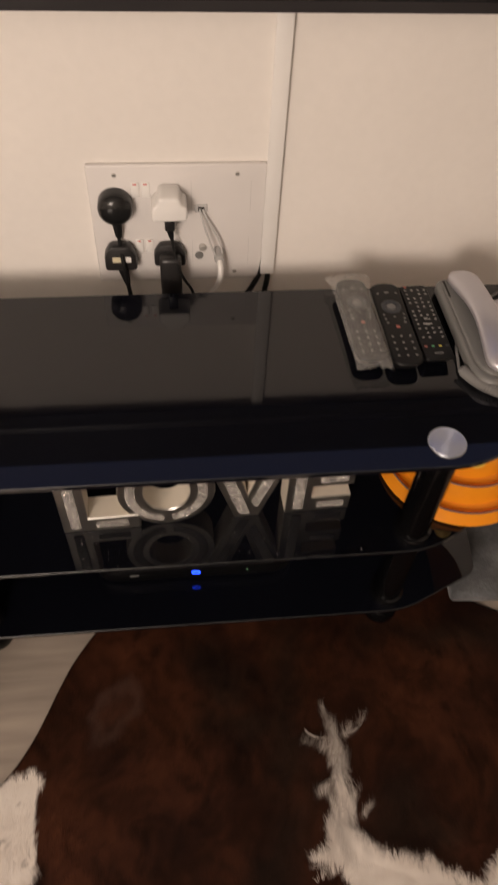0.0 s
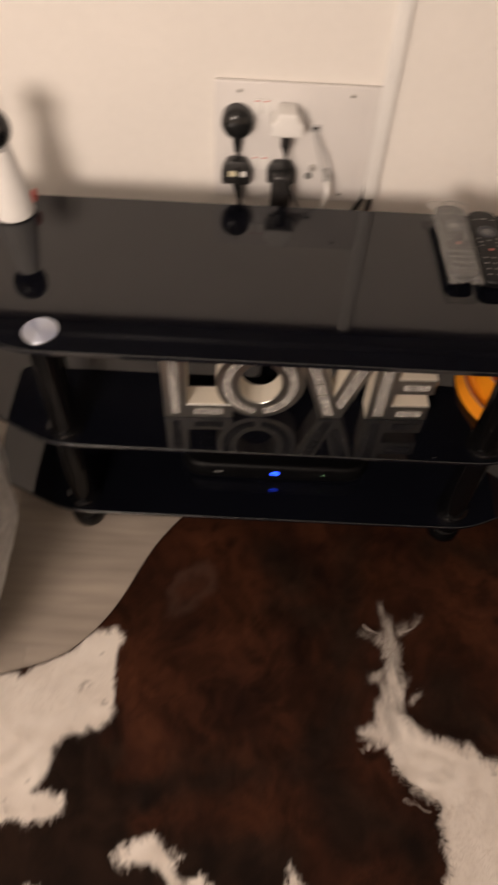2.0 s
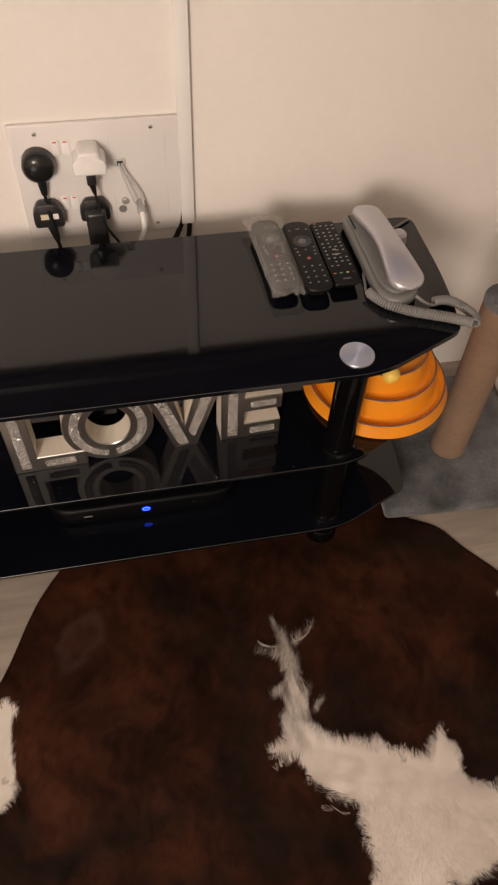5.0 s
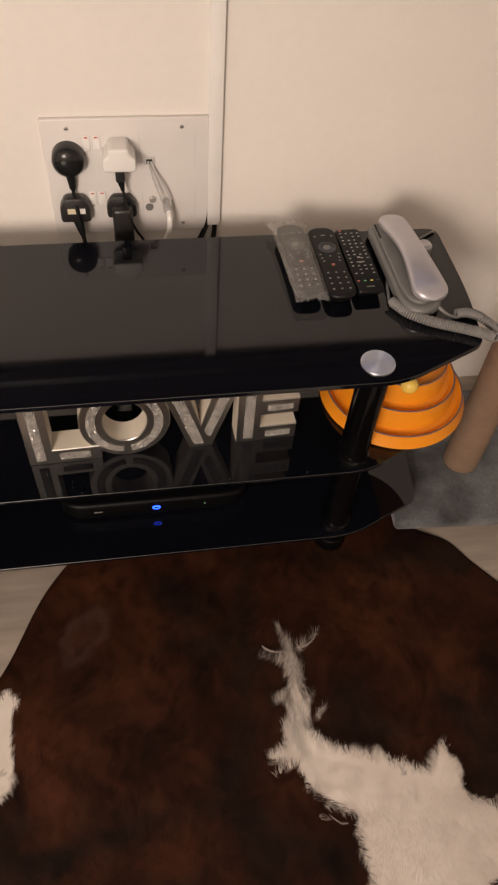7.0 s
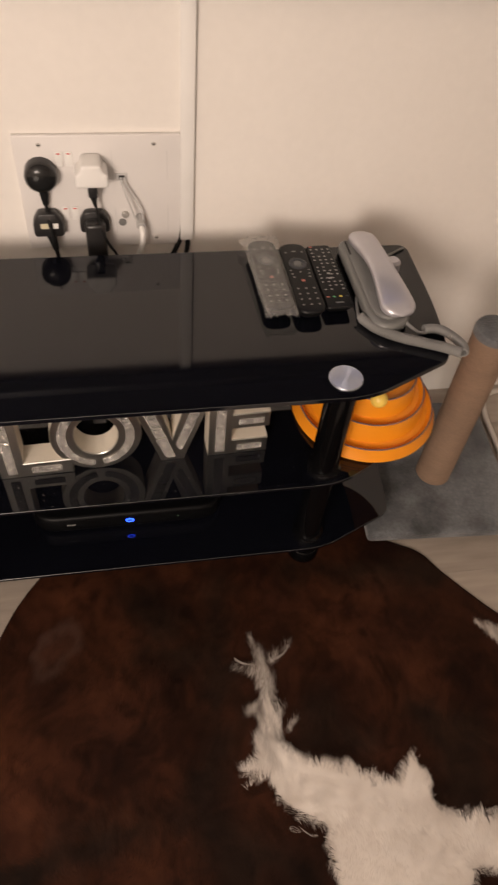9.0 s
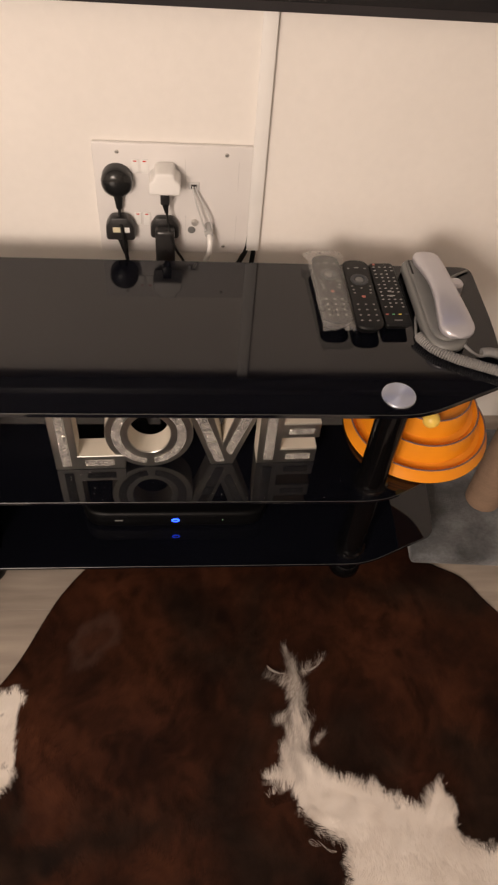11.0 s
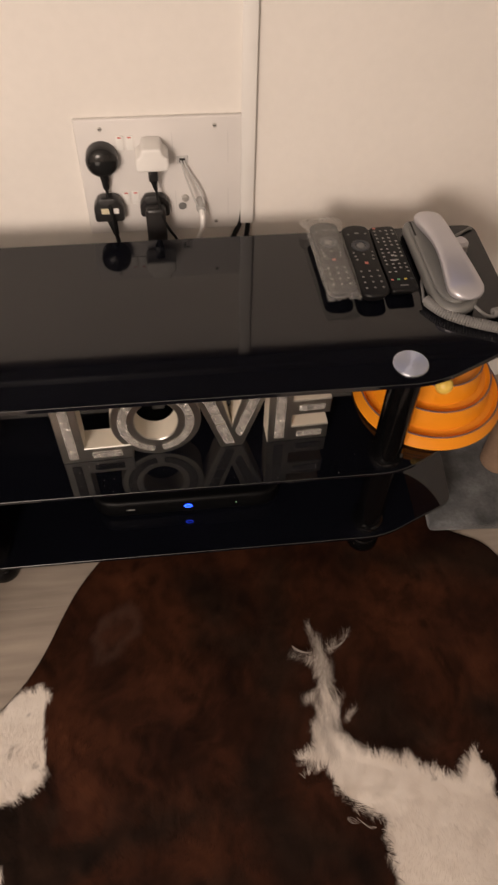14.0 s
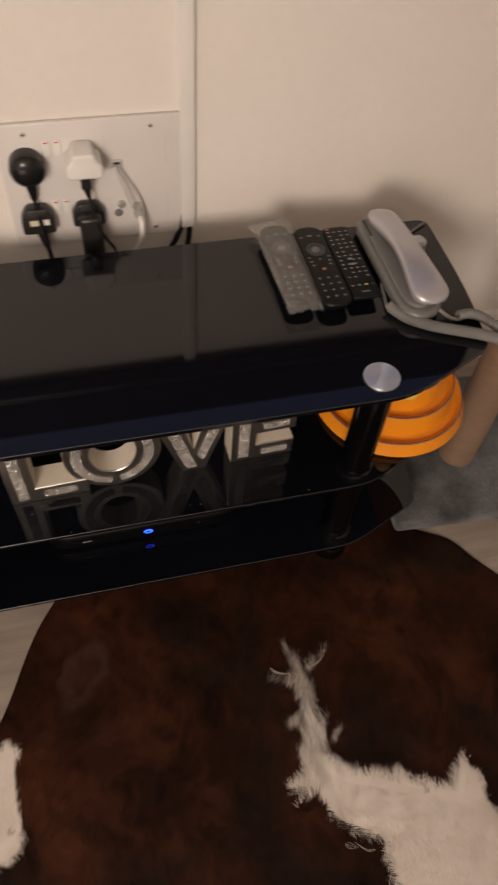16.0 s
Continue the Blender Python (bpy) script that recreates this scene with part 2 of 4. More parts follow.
def glitter_material():
    mat = material("crushed crystal", (0.62, 0.61, 0.58), 0.14, metal=0.75)
    n, link = mat.node_tree.nodes, mat.node_tree.links.new
    bsdf = n["Principled BSDF"]
    where = n.new("ShaderNodeTexCoord")
    cells = n.new("ShaderNodeTexVoronoi")
    cells.inputs["Scale"].default_value = 620
    link(where.outputs["Object"], cells.inputs["Vector"])
    ramp = n.new("ShaderNodeValToRGB")
    ramp.color_ramp.elements[0].position, ramp.color_ramp.elements[0].color = 0.15, (0.16, 0.155, 0.15, 1)
    ramp.color_ramp.elements[1].position, ramp.color_ramp.elements[1].color = 0.85, (0.93, 0.91, 0.88, 1)
    link(cells.outputs["Color"], ramp.inputs[0])
    link(ramp.outputs[0], bsdf.inputs["Base Color"])
    b = n.new("ShaderNodeBump")
    b.inputs["Strength"].default_value, b.inputs["Distance"].default_value = 0.9, 0.002
    link(cells.outputs["Color"], b.inputs["Height"])
    link(b.outputs[0], bsdf.inputs["Normal"])
    return mat


glitter = glitter_material()


def hide_material(name, rough):
    """Brown and cream cowhide: the attribute 'pale' says where the coat is white, 'dark' where it is black."""
    mat = material(name, (0.05, 0.02, 0.01), rough)
    n, link = mat.node_tree.nodes, mat.node_tree.links.new
    bsdf = n["Principled BSDF"]
    bsdf.inputs["Specular IOR Level"].default_value = 0.09
    where = n.new("ShaderNodeTexCoord")

    def tone(sc, low, high, stretch):
        mp = n.new("ShaderNodeMapping")
        mp.inputs["Scale"].default_value = stretch
        link(where.outputs["Object"], mp.inputs["Vector"])
        tex = n.new("ShaderNodeTexNoise")
        tex.inputs["Scale"].default_value, tex.inputs["Detail"].default_value = sc, 6
        link(mp.outputs[0], tex.inputs["Vector"])
        ramp = n.new("ShaderNodeValToRGB")
        ramp.color_ramp.elements[0].position, ramp.color_ramp.elements[0].color = 0.32, (*low, 1)
        ramp.color_ramp.elements[1].position, ramp.color_ramp.elements[1].color = 0.70, (*high, 1)
        link(tex.outputs["Fac"], ramp.inputs[0])
        return ramp.outputs[0]

    def mixed(factor, a, b):
        m = n.new("ShaderNodeMix")
        m.data_type = "RGBA"
        link(factor, m.inputs["Factor"]), link(a, m.inputs["A"]), link(b, m.inputs["B"])
        return m.outputs["Result"]

    def attribute(key):
        a = n.new("ShaderNodeAttribute")
        a.attribute_name = key
        return a.outputs["Fac"]

    brown = tone(6.0, (0.0158, 0.0056, 0.0033), (0.0480, 0.0158, 0.0069), (1, 1, 1))
    black = tone(9, (0.0122, 0.0061, 0.0039), (0.0225, 0.0112, 0.0069), (1, 1, 1))
    cream = tone(14, (0.74, 0.67, 0.60), (0.86, 0.80, 0.73), (1, 1, 1))
    shaded = n.new("ShaderNodeVectorMath")
    shaded.operation = "SCALE"
    link(mixed(attribute("dark"), brown, black), shaded.inputs[0])
    link(attribute("tone"), shaded.inputs["Scale"])
    link(mixed(attribute("pale"), shaded.outputs[0], cream), bsdf.inputs["Base Color"])
    return mat


hide = hide_material("cowhide", 0.6)
fur_white = material("cream hair", (0.44, 0.40, 0.36), 0.5, vary=0.1, scale=60)
fur = hide_material("cowhide hair", 0.5)

# ---- structure (plan units) ----
# side and south walls and ceiling are unseen; east set back to cut bounce
X0, X1, Y0, HIGH = -2.3, 2.3, -3.2, 2.14
single("wall_north", box(X0 - 0.1, X1 + 0.1, WALL, 0.12, -0.03, HIGH), wall_paint, "warm white painted plaster wall behind the stand", "wall")
single("wall_south", box(X0 - 0.1, X1 + 0.1, Y0 - 0.1, Y0, -0.03, HIGH), wall_paint, "plain white painted wall", "wall")
single("wall_west", box(X0 - 0.1, X0, Y0, WALL, -0.03, HIGH), wall_paint, "unseen plain white side wall added to close the room", "wall")
single("wall_east", box(X1, X1 + 0.1, Y0, WALL, -0.03, HIGH), wall_paint, "unseen plain white side wall added to close the room", "wall")
single("ceiling", box(X0 - 0.1, X1 + 0.1, Y0 - 0.1, 0.12, HIGH, HIGH + 0.05), ceiling_paint, "plain white painted ceiling", "ceiling")
floor = single("floor", box(X0, X1, Y0, WALL, -0.03, -0.009), under_floor, "grey oak laminate floor laid in planks", "floor")

SKIRT = [(0, 0), (-0.014, 0), (-0.014, 0.100), (-0.012, 0.108), (-0.009, 0.112), (-0.008, 0.122), (-0.004, 0.128), (0, 0.130)]


def skirting(name, x0, x1):
    bm = bmesh.new()
    a = [bm.verts.new((x0, WALL + y, z)) for y, z in SKIRT]
    b = [bm.verts.new((x1, WALL + y, z)) for y, z in SKIRT]
    for k in range(len(SKIRT)):
        j = (k + 1) % len(SKIRT)
        bm.faces.new((a[k], a[j], b[j], b[k]))
    bm.faces.new(a), bm.faces.new(b)
    return single(name, bm, gloss_paint, "white gloss-painted moulded skirting board along the wall", "skirting board")


skirting("baseboard", X0, X1)

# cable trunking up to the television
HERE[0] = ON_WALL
trunking = thing("trim_trunking", 0.161, -0.006, 0.425, "white plastic cable trunking fixed upright on the wall", "cable trunking", kind="structure")
part("channel", box(0.1490, 0.1670, -0.007, 0, 0.425, 0.84, 0.001), white_plastic, trunking)
part("cover", box(0.1472, 0.1680, -0.0105, -0.0068, 0.428, 0.84, 0.0012), white_plastic, trunking)
cable_pair = thing("cable_pair", 0.15, -0.006, 0.38, "two black cables leaving the foot of the trunking", "cable")
part("cable", tube([(0.1505, -0.005, 0.455), (0.1475, -0.006, 0.43), (0.138, -0.007, 0.405), (0.122, -0.010, 0.37), (0.115, -0.02, 0.30)], 0.0042), black_rubber, cable_pair)
part("cable", tube([(0.160, -0.005, 0.43), (0.159, -0.006, 0.41), (0.154, -0.008, 0.37), (0.15, -0.02, 0.30)], 0.0042), black_rubber, cable_pair)

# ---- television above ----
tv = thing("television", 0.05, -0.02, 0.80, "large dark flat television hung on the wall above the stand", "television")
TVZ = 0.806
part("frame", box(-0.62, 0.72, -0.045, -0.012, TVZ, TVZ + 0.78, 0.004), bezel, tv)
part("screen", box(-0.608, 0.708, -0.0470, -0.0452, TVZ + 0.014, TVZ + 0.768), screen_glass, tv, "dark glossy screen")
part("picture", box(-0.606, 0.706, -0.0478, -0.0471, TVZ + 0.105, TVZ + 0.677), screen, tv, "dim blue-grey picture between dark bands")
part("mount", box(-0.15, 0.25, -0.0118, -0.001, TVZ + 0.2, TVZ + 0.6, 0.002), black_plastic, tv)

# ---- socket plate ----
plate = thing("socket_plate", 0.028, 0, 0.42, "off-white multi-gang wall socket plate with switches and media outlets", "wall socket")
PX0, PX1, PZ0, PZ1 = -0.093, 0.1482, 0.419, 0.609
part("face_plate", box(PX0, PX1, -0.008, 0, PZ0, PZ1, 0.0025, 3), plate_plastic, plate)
screw = part("screw", cyl((-0.056, -0.0078, 0.595), (-0.056, -0.0093, 0.595), 0.0032, seg=16, bevel=0.0006), steel, plate, "steel screw")
for dx, dz in ((0.167, 0), (0.167, -0.164), (0, -0.164)):
    again(screw, dx, 0, dz)
slot = part("screw_slot", box(-0.0585, -0.0535, -0.0096, -0.0092, 0.5945, 0.5955), slot_shade, plate)
again(slot, 0.167, 0, 0), again(slot, 0.167, 0, -0.164)
rocker = part("switch", box(-0.0355, -0.0245, -0.0095, -0.0078, 0.5615, 0.5845, 0.0012), white_plastic, plate, "white rocker switch with a red mark")
mark = part("switch_mark", box(-0.0325, -0.0275, -0.0099, -0.0094, 0.5808, 0.5826), red_mark, plate, "red mark")
for dx, dz in ((0.0145, 0), (0, -0.0915), (0.0145, -0.0915)):
    again(rocker, dx, 0, dz), again(mark, dx, 0, dz)
seam = part("seam", box(0.0456, 0.0461, -0.0082, -0.0078, 0.538, 0.586), pale_grey, plate)
for dx, dz in ((0.083, -0.002), (0.083, -0.095), (0, -0.097)):
    again(seam, dx, 0, dz)
part("data_outlet", box(0.0505, 0.0675, -0.0100, -0.0078, 0.5375, 0.5495, 0.0008), pale_grey, plate, "small data outlet")
part("outlet_recess", box(0.0545, 0.0635, -0.0104, -0.0099, 0.5395, 0.5465), slot_shade, plate)
part("coaxial_outlet", cyl((0.0605, -0.0075, 0.479), (0.0605, -0.013, 0.479), 0.0058, 0.005, seg=20, bevel=0.0008), steel, plate, "round metal aerial outlet")
part("coaxial_outlet", cyl((0.0555, -0.0075, 0.4645), (0.0555, -0.010, 0.4645), 0.0062, seg=20, bevel=0.0008), base_grey, plate, "round grey aerial outlet")

spur = thing("fused_spur", -0.434, 0, 0.49, "small white wall plate with a red neon light", "wall switch")
part("face_plate", box(-0.470, -0.408, -0.002, 0, 0.498, 0.5665, 0.0008), wall_paint, spur)
part("neon", box(-0.4420, -0.4370, -0.0045, -0.0018, 0.5630, 0.5675, 0.0008), red_mark, spur, "red neon light")

# ---- plugs and leads on the plate ----
def plug_outline(w, h):
    return rounded([(-w * 0.5, -h * 0.32), (w * 0.5, -h * 0.32), (w * 0.5, h * 0.18), (w * 0.3, h * 0.5), (-w * 0.3, h * 0.5), (-w * 0.5, h * 0.18)], [0.006] * 6)


def moved(bm, x, y, z):
    bmesh.ops.translate(bm, vec=(x, y, z), verts=bm.verts)
    return bm


gloss_black = material("glossy black plastic", (0.012, 0.012, 0.012), 0.14, vary=0.1, scale=20)
round_plug = thing("round_plug", -0.058, -0.02, 0.563, "round glossy black mains plug pushed into the socket plate", "plug")
dome = [(0.0, 0.0295), (0.010, 0.0288), (0.018, 0.0262), (0.0225, 0.0215), (0.0238, 0.016), (0.0238, 0.002), (0.0, 0.002)]
bm = lathe(0, 0, dome, 48)
bm.transform(pose(-0.058, -0.006, 0.5535, 90, 0, 0))
part("body", bm, gloss_black, round_plug)
part("boot", cyl((-0.058, -0.020, 0.537), (-0.0575, -0.018, 0.506), 0.0078, 0.0045, seg=20, bevel=0.001), black_rubber, round_plug)
part("lead", tube([(-0.0575, -0.018, 0.510), (-0.057, -0.022, 0.49), (-0.054, -0.034, 0.47), (-0.051, -0.034, 0.44), (-0.049, -0.03, 0.40), (-0.05, -0.03, 0.30)], 0.0026), black_rubber, round_plug, "black lead")

flat_plug = thing("mains_plug", -0.058, -0.02, 0.471, "black mains plug with a pale rating label", "plug")
part("body", moved(slab(plug_outline(0.046, 0.050), -0.028, -0.0082, 0.004, "y"), -0.058, 0, 0.4695), black_plastic, flat_plug)
part("label", box(-0.0695, -0.0545, -0.0287, -0.0281, 0.4695, 0.4785), material("pale label", (0.66, 0.60, 0.42), 0.5, vary=0.1, scale=60), flat_plug, "pale yellow label")
part("label", box(-0.0510, -0.0430, -0.0287, -0.0281, 0.4695, 0.4785), white_plastic, flat_plug, "white label")
part("boot", cyl((-0.057, -0.018, 0.456), (-0.052, -0.020, 0.425), 0.0085, 0.0042, seg=18, bevel=0.001), black_rubber, flat_plug)
part("lead", tube([(-0.0525, -0.020, 0.428), (-0.050, -0.022, 0.405), (-0.048, -0.03, 0.36), (-0.05, -0.035, 0.30)], 0.0032), black_rubber, flat_plug, "black lead")

charger = thing("usb_charger", 0.015, -0.02, 0.571, "white mains charger with a black lead hanging from it", "charger")
out = rounded([(-0.024, -0.024), (0.024, -0.024), (0.024, -0.004), (0.016, 0.001), (0.0145, 0.0115), (-0.0145, 0.0115), (-0.016, 0.001), (-0.024, -0.004)], [0.006, 0.006, 0.006, 0.005, 0.008, 0.008, 0.005, 0.006])
part("body", moved(slab(out, -0.046, -0.0082, 0.0035, "y", 3), 0.015, 0, 0.571), white_plastic, charger)
part("connector", box(0.0075, 0.0215, -0.035, -0.024, 0.524, 0.549, 0.002), black_plastic, charger, "black lead connector")
part("boot", cyl((0.0145, -0.030, 0.526), (0.0165, -0.029, 0.508), 0.0056, 0.0028, seg=16), black_rubber, charger)
part("lead", tube([(0.0165, -0.029, 0.511), (0.019, -0.034, 0.49), (0.025, -0.042, 0.465), (0.033, -0.036, 0.44), (0.044, -0.026, 0.41), (0.052, -0.03, 0.36), (0.055, -0.03, 0.30)], 0.0021), black_rubber, charger, "thin black lead")

adaptor = thing("mains_adaptor", 0.013, -0.02, 0.45, "black plug-in mains adaptor", "adaptor")
part("body", moved(slab(plug_outline(0.046, 0.046), -0.022, -0.0082, 0.004, "y"), 0.0125, 0, 0.4695), black_plastic, adaptor)
part("block", box(-0.0025, 0.0285, -0.042, -0.020, 0.385, 0.482, 0.006, 3), black_plastic, adaptor)
part("emblem", cyl((0.0133, -0.0419, 0.444), (0.0133, -0.0426, 0.444), 0.0045, seg=16), black_plastic, adaptor)

phone_lead = thing("network_lead", 0.06, -0.012, 0.40, "thin pale lead looping from the data outlet", "lead")
part("lead", tube([(0.057, -0.010, 0.543), (0.0605, -0.020, 0.530), (0.068, -0.024, 0.505), (0.076, -0.024, 0.480), (0.083, -0.022, 0.466)], 0.0015), pale_grey, phone_lead)
part("lead", tube([(0.061, -0.010, 0.543), (0.069, -0.016, 0.525), (0.081, -0.018, 0.502), (0.088, -0.020, 0.480), (0.087, -0.022, 0.462)], 0.0015), pale_grey, phone_lead)
aerial = thing("aerial_lead", 0.085, -0.01, 0.40, "thick white aerial lead with a grey connector", "lead")
part("connector", cyl((0.0835, -0.0080, 0.473), (0.0835, -0.030, 0.470), 0.0078, 0.0068, seg=20, bevel=0.001), grey_plastic, aerial, "grey connector")
part("lead", tube([(0.0835, -0.024, 0.471), (0.085, -0.036, 0.460), (0.084, -0.036, 0.440), (0.078, -0.030, 0.418), (0.068, -0.026, 0.395), (0.062, -0.03, 0.33), (0.06, -0.03, 0.29)], 0.0042), white_plastic, aerial, "thick white lead")

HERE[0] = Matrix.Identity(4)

# ---- the glass stand ----
CX = 0.0205
stand = thing("tv_stand", CX, -0.24, 0.0, "three-tier black glass television stand with black tube legs", "tv stand")
TOP, MID, LOW = 0.455, 0.255, 0.066


def shelf_outline(half, tip, tip_y, back, front, chamfer):
    pts = [(-half, back), (half, back), (half, back - 0.16), (tip, tip_y), (chamfer, front), (-chamfer, front), (-tip, tip_y), (-half, back - 0.16)]
    pts = [(CX + x, y) for x, y in pts]
    return rounded(pts, [0.020, 0.020, 0.05, 0.016, 0.035, 0.035, 0.016, 0.05], 8)


def shelf(name, z, thick, outline):
    ob = part(name, slab(outline, z - thick, z, 0.0006, "z", 1), black_glass, stand, smooth=False)
    ob.data.materials.append(glass_edge)
    for p in ob.data.polygons:
        p.material_index = int(0.2 < abs(p.normal.z) < 0.95)
    return ob


shelf("top_shelf", TOP, 0.0075, shelf_outline(0.489, 0.476, -0.345, -0.0795, -0.4055, 0.345))
shelf("middle_shelf", MID, 0.006, shelf_outline(0.470, 0.458, -0.340, -0.0795, -0.4040, 0.335))
shelf("lower_shelf", LOW, 0.006, shelf_outline(0.485, 0.474, -0.345, -0.0795, -0.4050, 0.340))
for lx in (-0.297, 0.336):
    ly = -0.3700
    part("disc_cap", lathe(lx, ly, [(0.0, TOP)] + [(0.0235, TOP + z) for z in (0.0, 0.0020)] + [(0.0230, TOP + 0.0026)] + [(0.0224 * k / 14, TOP + 0.0028) for k in range(14, -1, -1)], 96), spun, stand, "round spun-aluminium cap")
    for low, high in ((MID, TOP - 0.0075), (LOW, MID - 0.006)):
        leg = part("leg", cyl((lx, ly, low + 0.006), (lx, ly, high - 0.003), 0.0225, seg=40), black_tube, stand)
        part("collar", lathe(lx, ly, [(0.0225, low + 0.011), (0.0265, low + 0.010), (0.0275, low + 0.006), (0.0275, low), (0.0, low)], 40), collar_black, leg)
        part("collar", lathe(lx, ly, [(0.0225, high - 0.006), (0.0260, high - 0.005), (0.0265, high), (0.0, high)], 40), collar_black, leg)
    part("foot", lathe(lx, ly, [(0.0, LOW - 0.006), (0.0245, LOW - 0.006), (0.0245, 0.030), (0.0275, 0.026), (0.0285, 0.018), (0.0285, 0.004), (0.027, 0.0005), (0.0, 0.0005)], 40), black_tube, stand)
part("rear_column", cyl((CX, -0.12, 0.0005), (CX, -0.12, TOP - 0.0076), 0.0225, seg=40), black_tube, stand)

# ---- the four letters ----
LETTER_H, LETTER_D = 0.152, 0.036


def oval(a, b, n=56):
    return [(a * math.cos(2 * math.pi * k / n), b * math.sin(2 * math.pi * k / n)) for k in range(n)]


def ring_slab(outer, inner, y0, y1):
    bm = bmesh.new()
    n = len(outer)
    loops = [[bm.verts.new((x, y, z)) for x, z in line] for line, y in ((outer, y0), (outer, y1), (inner, y1), (inner, y0))]
    for a, b in zip(loops, loops[1:] + loops[:1]):
        for k in range(n):
            bm.faces.new((a[k], a[(k + 1) % n], b[(k + 1) % n], b[k]))
    return bm


def crystals(outline, y, seed, step=0.0017):
    """A bed of small faceted chips filling an outline, in front of depth y."""
    rnd = random.Random(seed)
    bm = slab(outline, y, y - 0.0012, 0, "y")
    xs, zs = [p[0] for p in outline], [p[1] for p in outline]

    def inside(x, z):
        hit = False
        for (ax, az), (bx, bz) in zip(outline, outline[1:] + outline[:1]):
            if (az > z) != (bz > z) and x < (bx - ax) * (z - az) / (bz - az) + ax:
                hit = not hit
        return hit

    z = min(zs)
    while z < max(zs):
        x = min(xs)
        while x < max(xs):
            px, pz = x + rnd.uniform(-1, 1) * step * 0.4, z + rnd.uniform(-1, 1) * step * 0.4
            if inside(px, pz):
                r, h = step * rnd.uniform(0.5, 0.85), rnd.uniform(0.0008, 0.0022)
                a = rnd.uniform(0, 6.28)
                base = [bm.verts.new((px + r * math.cos(a + k * 1.571), y - 0.0011, pz + r * math.sin(a + k * 1.571))) for k in range(4)]
                tip = bm.verts.new((px + rnd.uniform(-0.5, 0.5) * r, y - 0.0011 - h, pz + rnd.uniform(-0.5, 0.5) * r))
                for k in range(4):
                    bm.faces.new((base[k], base[(k + 1) % 4], tip))
            x += step
        z += step
    return bm


def bar(x0, z0, x1, z1):
    return [(x0, z0), (x1, z0), (x1, z1), (x0, z1)]


def letter(char, x, y, body_parts, inlays):
    ob = thing("decorative_letter", x, y, MID, f"cream letter {char} with mirrored front and crushed crystal inlay", "letter", "letters of the word LOVE", rz=2.1)
    for bm in body_parts(0.0022, LETTER_D):
        part("body", bm, cream_card, ob, plan=False)
    for bm in body_parts(0.0, 0.0021):
        part("mirror_front", bm, mirror, ob, "grey mirrored front", plan=False)
    for k, line in enumerate(inlays):
        part("crystal_inlay", crystals(line, -0.0001, ord(char) * 7 + k), glitter, ob, "sparkling crushed crystal inlay", smooth=False, plan=False)
    return ob


H = LETTER_H
letter("L", -0.1515, -0.3425, lambda a, b: [slab([(0, 0), (0.106, 0), (0.106, 0.031), (0.036, 0.031), (0.036, H), (0, H)], a, b, 0.0011 if a == 0 else 0, "y", 1)],
       [bar(0.011, 0.010, 0.025, H - 0.01), bar(0.046, 0.0095, 0.090, 0.0215)])


def o_body(a, b):
    bm = ring_slab(oval(0.0655, H / 2), oval(0.0315, 0.0415), a, b)
    if a == 0:
        rims = [e for e in bm.edges if all(abs(v.co.y) < 1e-6 for v in e.verts) and abs(e.verts[0].co.length - e.verts[1].co.length) < 0.006]
        bmesh.ops.bevel(bm, geom=rims, offset=0.0011, segments=1, profile=0.5, affect="EDGES")
    return [moved(bm, 0.0655, 0, H / 2)]


def o_arc(t0, t1):
    n, pts = 20, []
    for s, (a, b) in ((1, (0.0555, H / 2 - 0.010)), (-1, (0.0425, 0.0545))):
        for k in range(n + 1)[::s]:
            t = radians(t0 + (t1 - t0) * k / n)
            pts.append((0.0655 + a * math.cos(t), H / 2 + b * math.sin(t)))
    return pts


letter("O", -0.0725, -0.3375, o_body, [o_arc(-83, 83), o_arc(97, 263)])


def v_body(a, b):
    return [slab([(0.046, 0), (0.080, 0), (0.126, H), (0.089, H), (0.063, 0.050), (0.037, H), (0, H)], a, b, 0.0011 if a == 0 else 0, "y", 1)]


letter("V", 0.0405, -0.3335, v_body, [[(0.053, 0.009), (0.066, 0.009), (0.067, 0.012), (0.0545, 0.056), (0.0385, 0.053)], [(0.0380, 0.0575), (0.0535, 0.0600), (0.0470, 0.080), (0.0320, 0.078)], [(0.0312, 0.0815), (0.0462, 0.0835), (0.0275, H - 0.008), (0.0105, H - 0.008)], [(0.072, 0.028), (0.0775, 0.026), (0.1165, H - 0.008), (0.0995, H - 0.008), (0.0685, 0.040)]])
letter("E", 0.1585, -0.3295, lambda a, b: [slab([(0, 0), (0.093, 0), (0.093, 0.033), (0.036, 0.033), (0.036, 0.060), (0.093, 0.060), (0.093, 0.092), (0.036, 0.092), (0.036, 0.119), (0.093, 0.119), (0.093, H), (0, H)], a, b, 0.0011 if a == 0 else 0, "y", 1)],
       [bar(0.0105, 0.010, 0.0255, H - 0.01), bar(0.045, 0.010, 0.084, 0.022), bar(0.045, 0.070, 0.084, 0.082), bar(0.045, 0.129, 0.084, 0.142)])

# crumbs of crystal fallen from the letters
rnd, bm = random.Random(12), bmesh.new()
for _ in range(26):
    cx, cy, r = rnd.uniform(-0.14, 0.30), rnd.uniform(-0.400, -0.347), rnd.uniform(0.0005, 0.0010)
    bmesh.ops.create_icosphere(bm, subdivisions=1, radius=r, matrix=Matrix.Translation((cx, cy, MID + r * 0.8)))
single("crystal_crumbs", bm, glitter, "loose crystal crumbs scattered on the black glass shelf", "crumbs", "stuff")

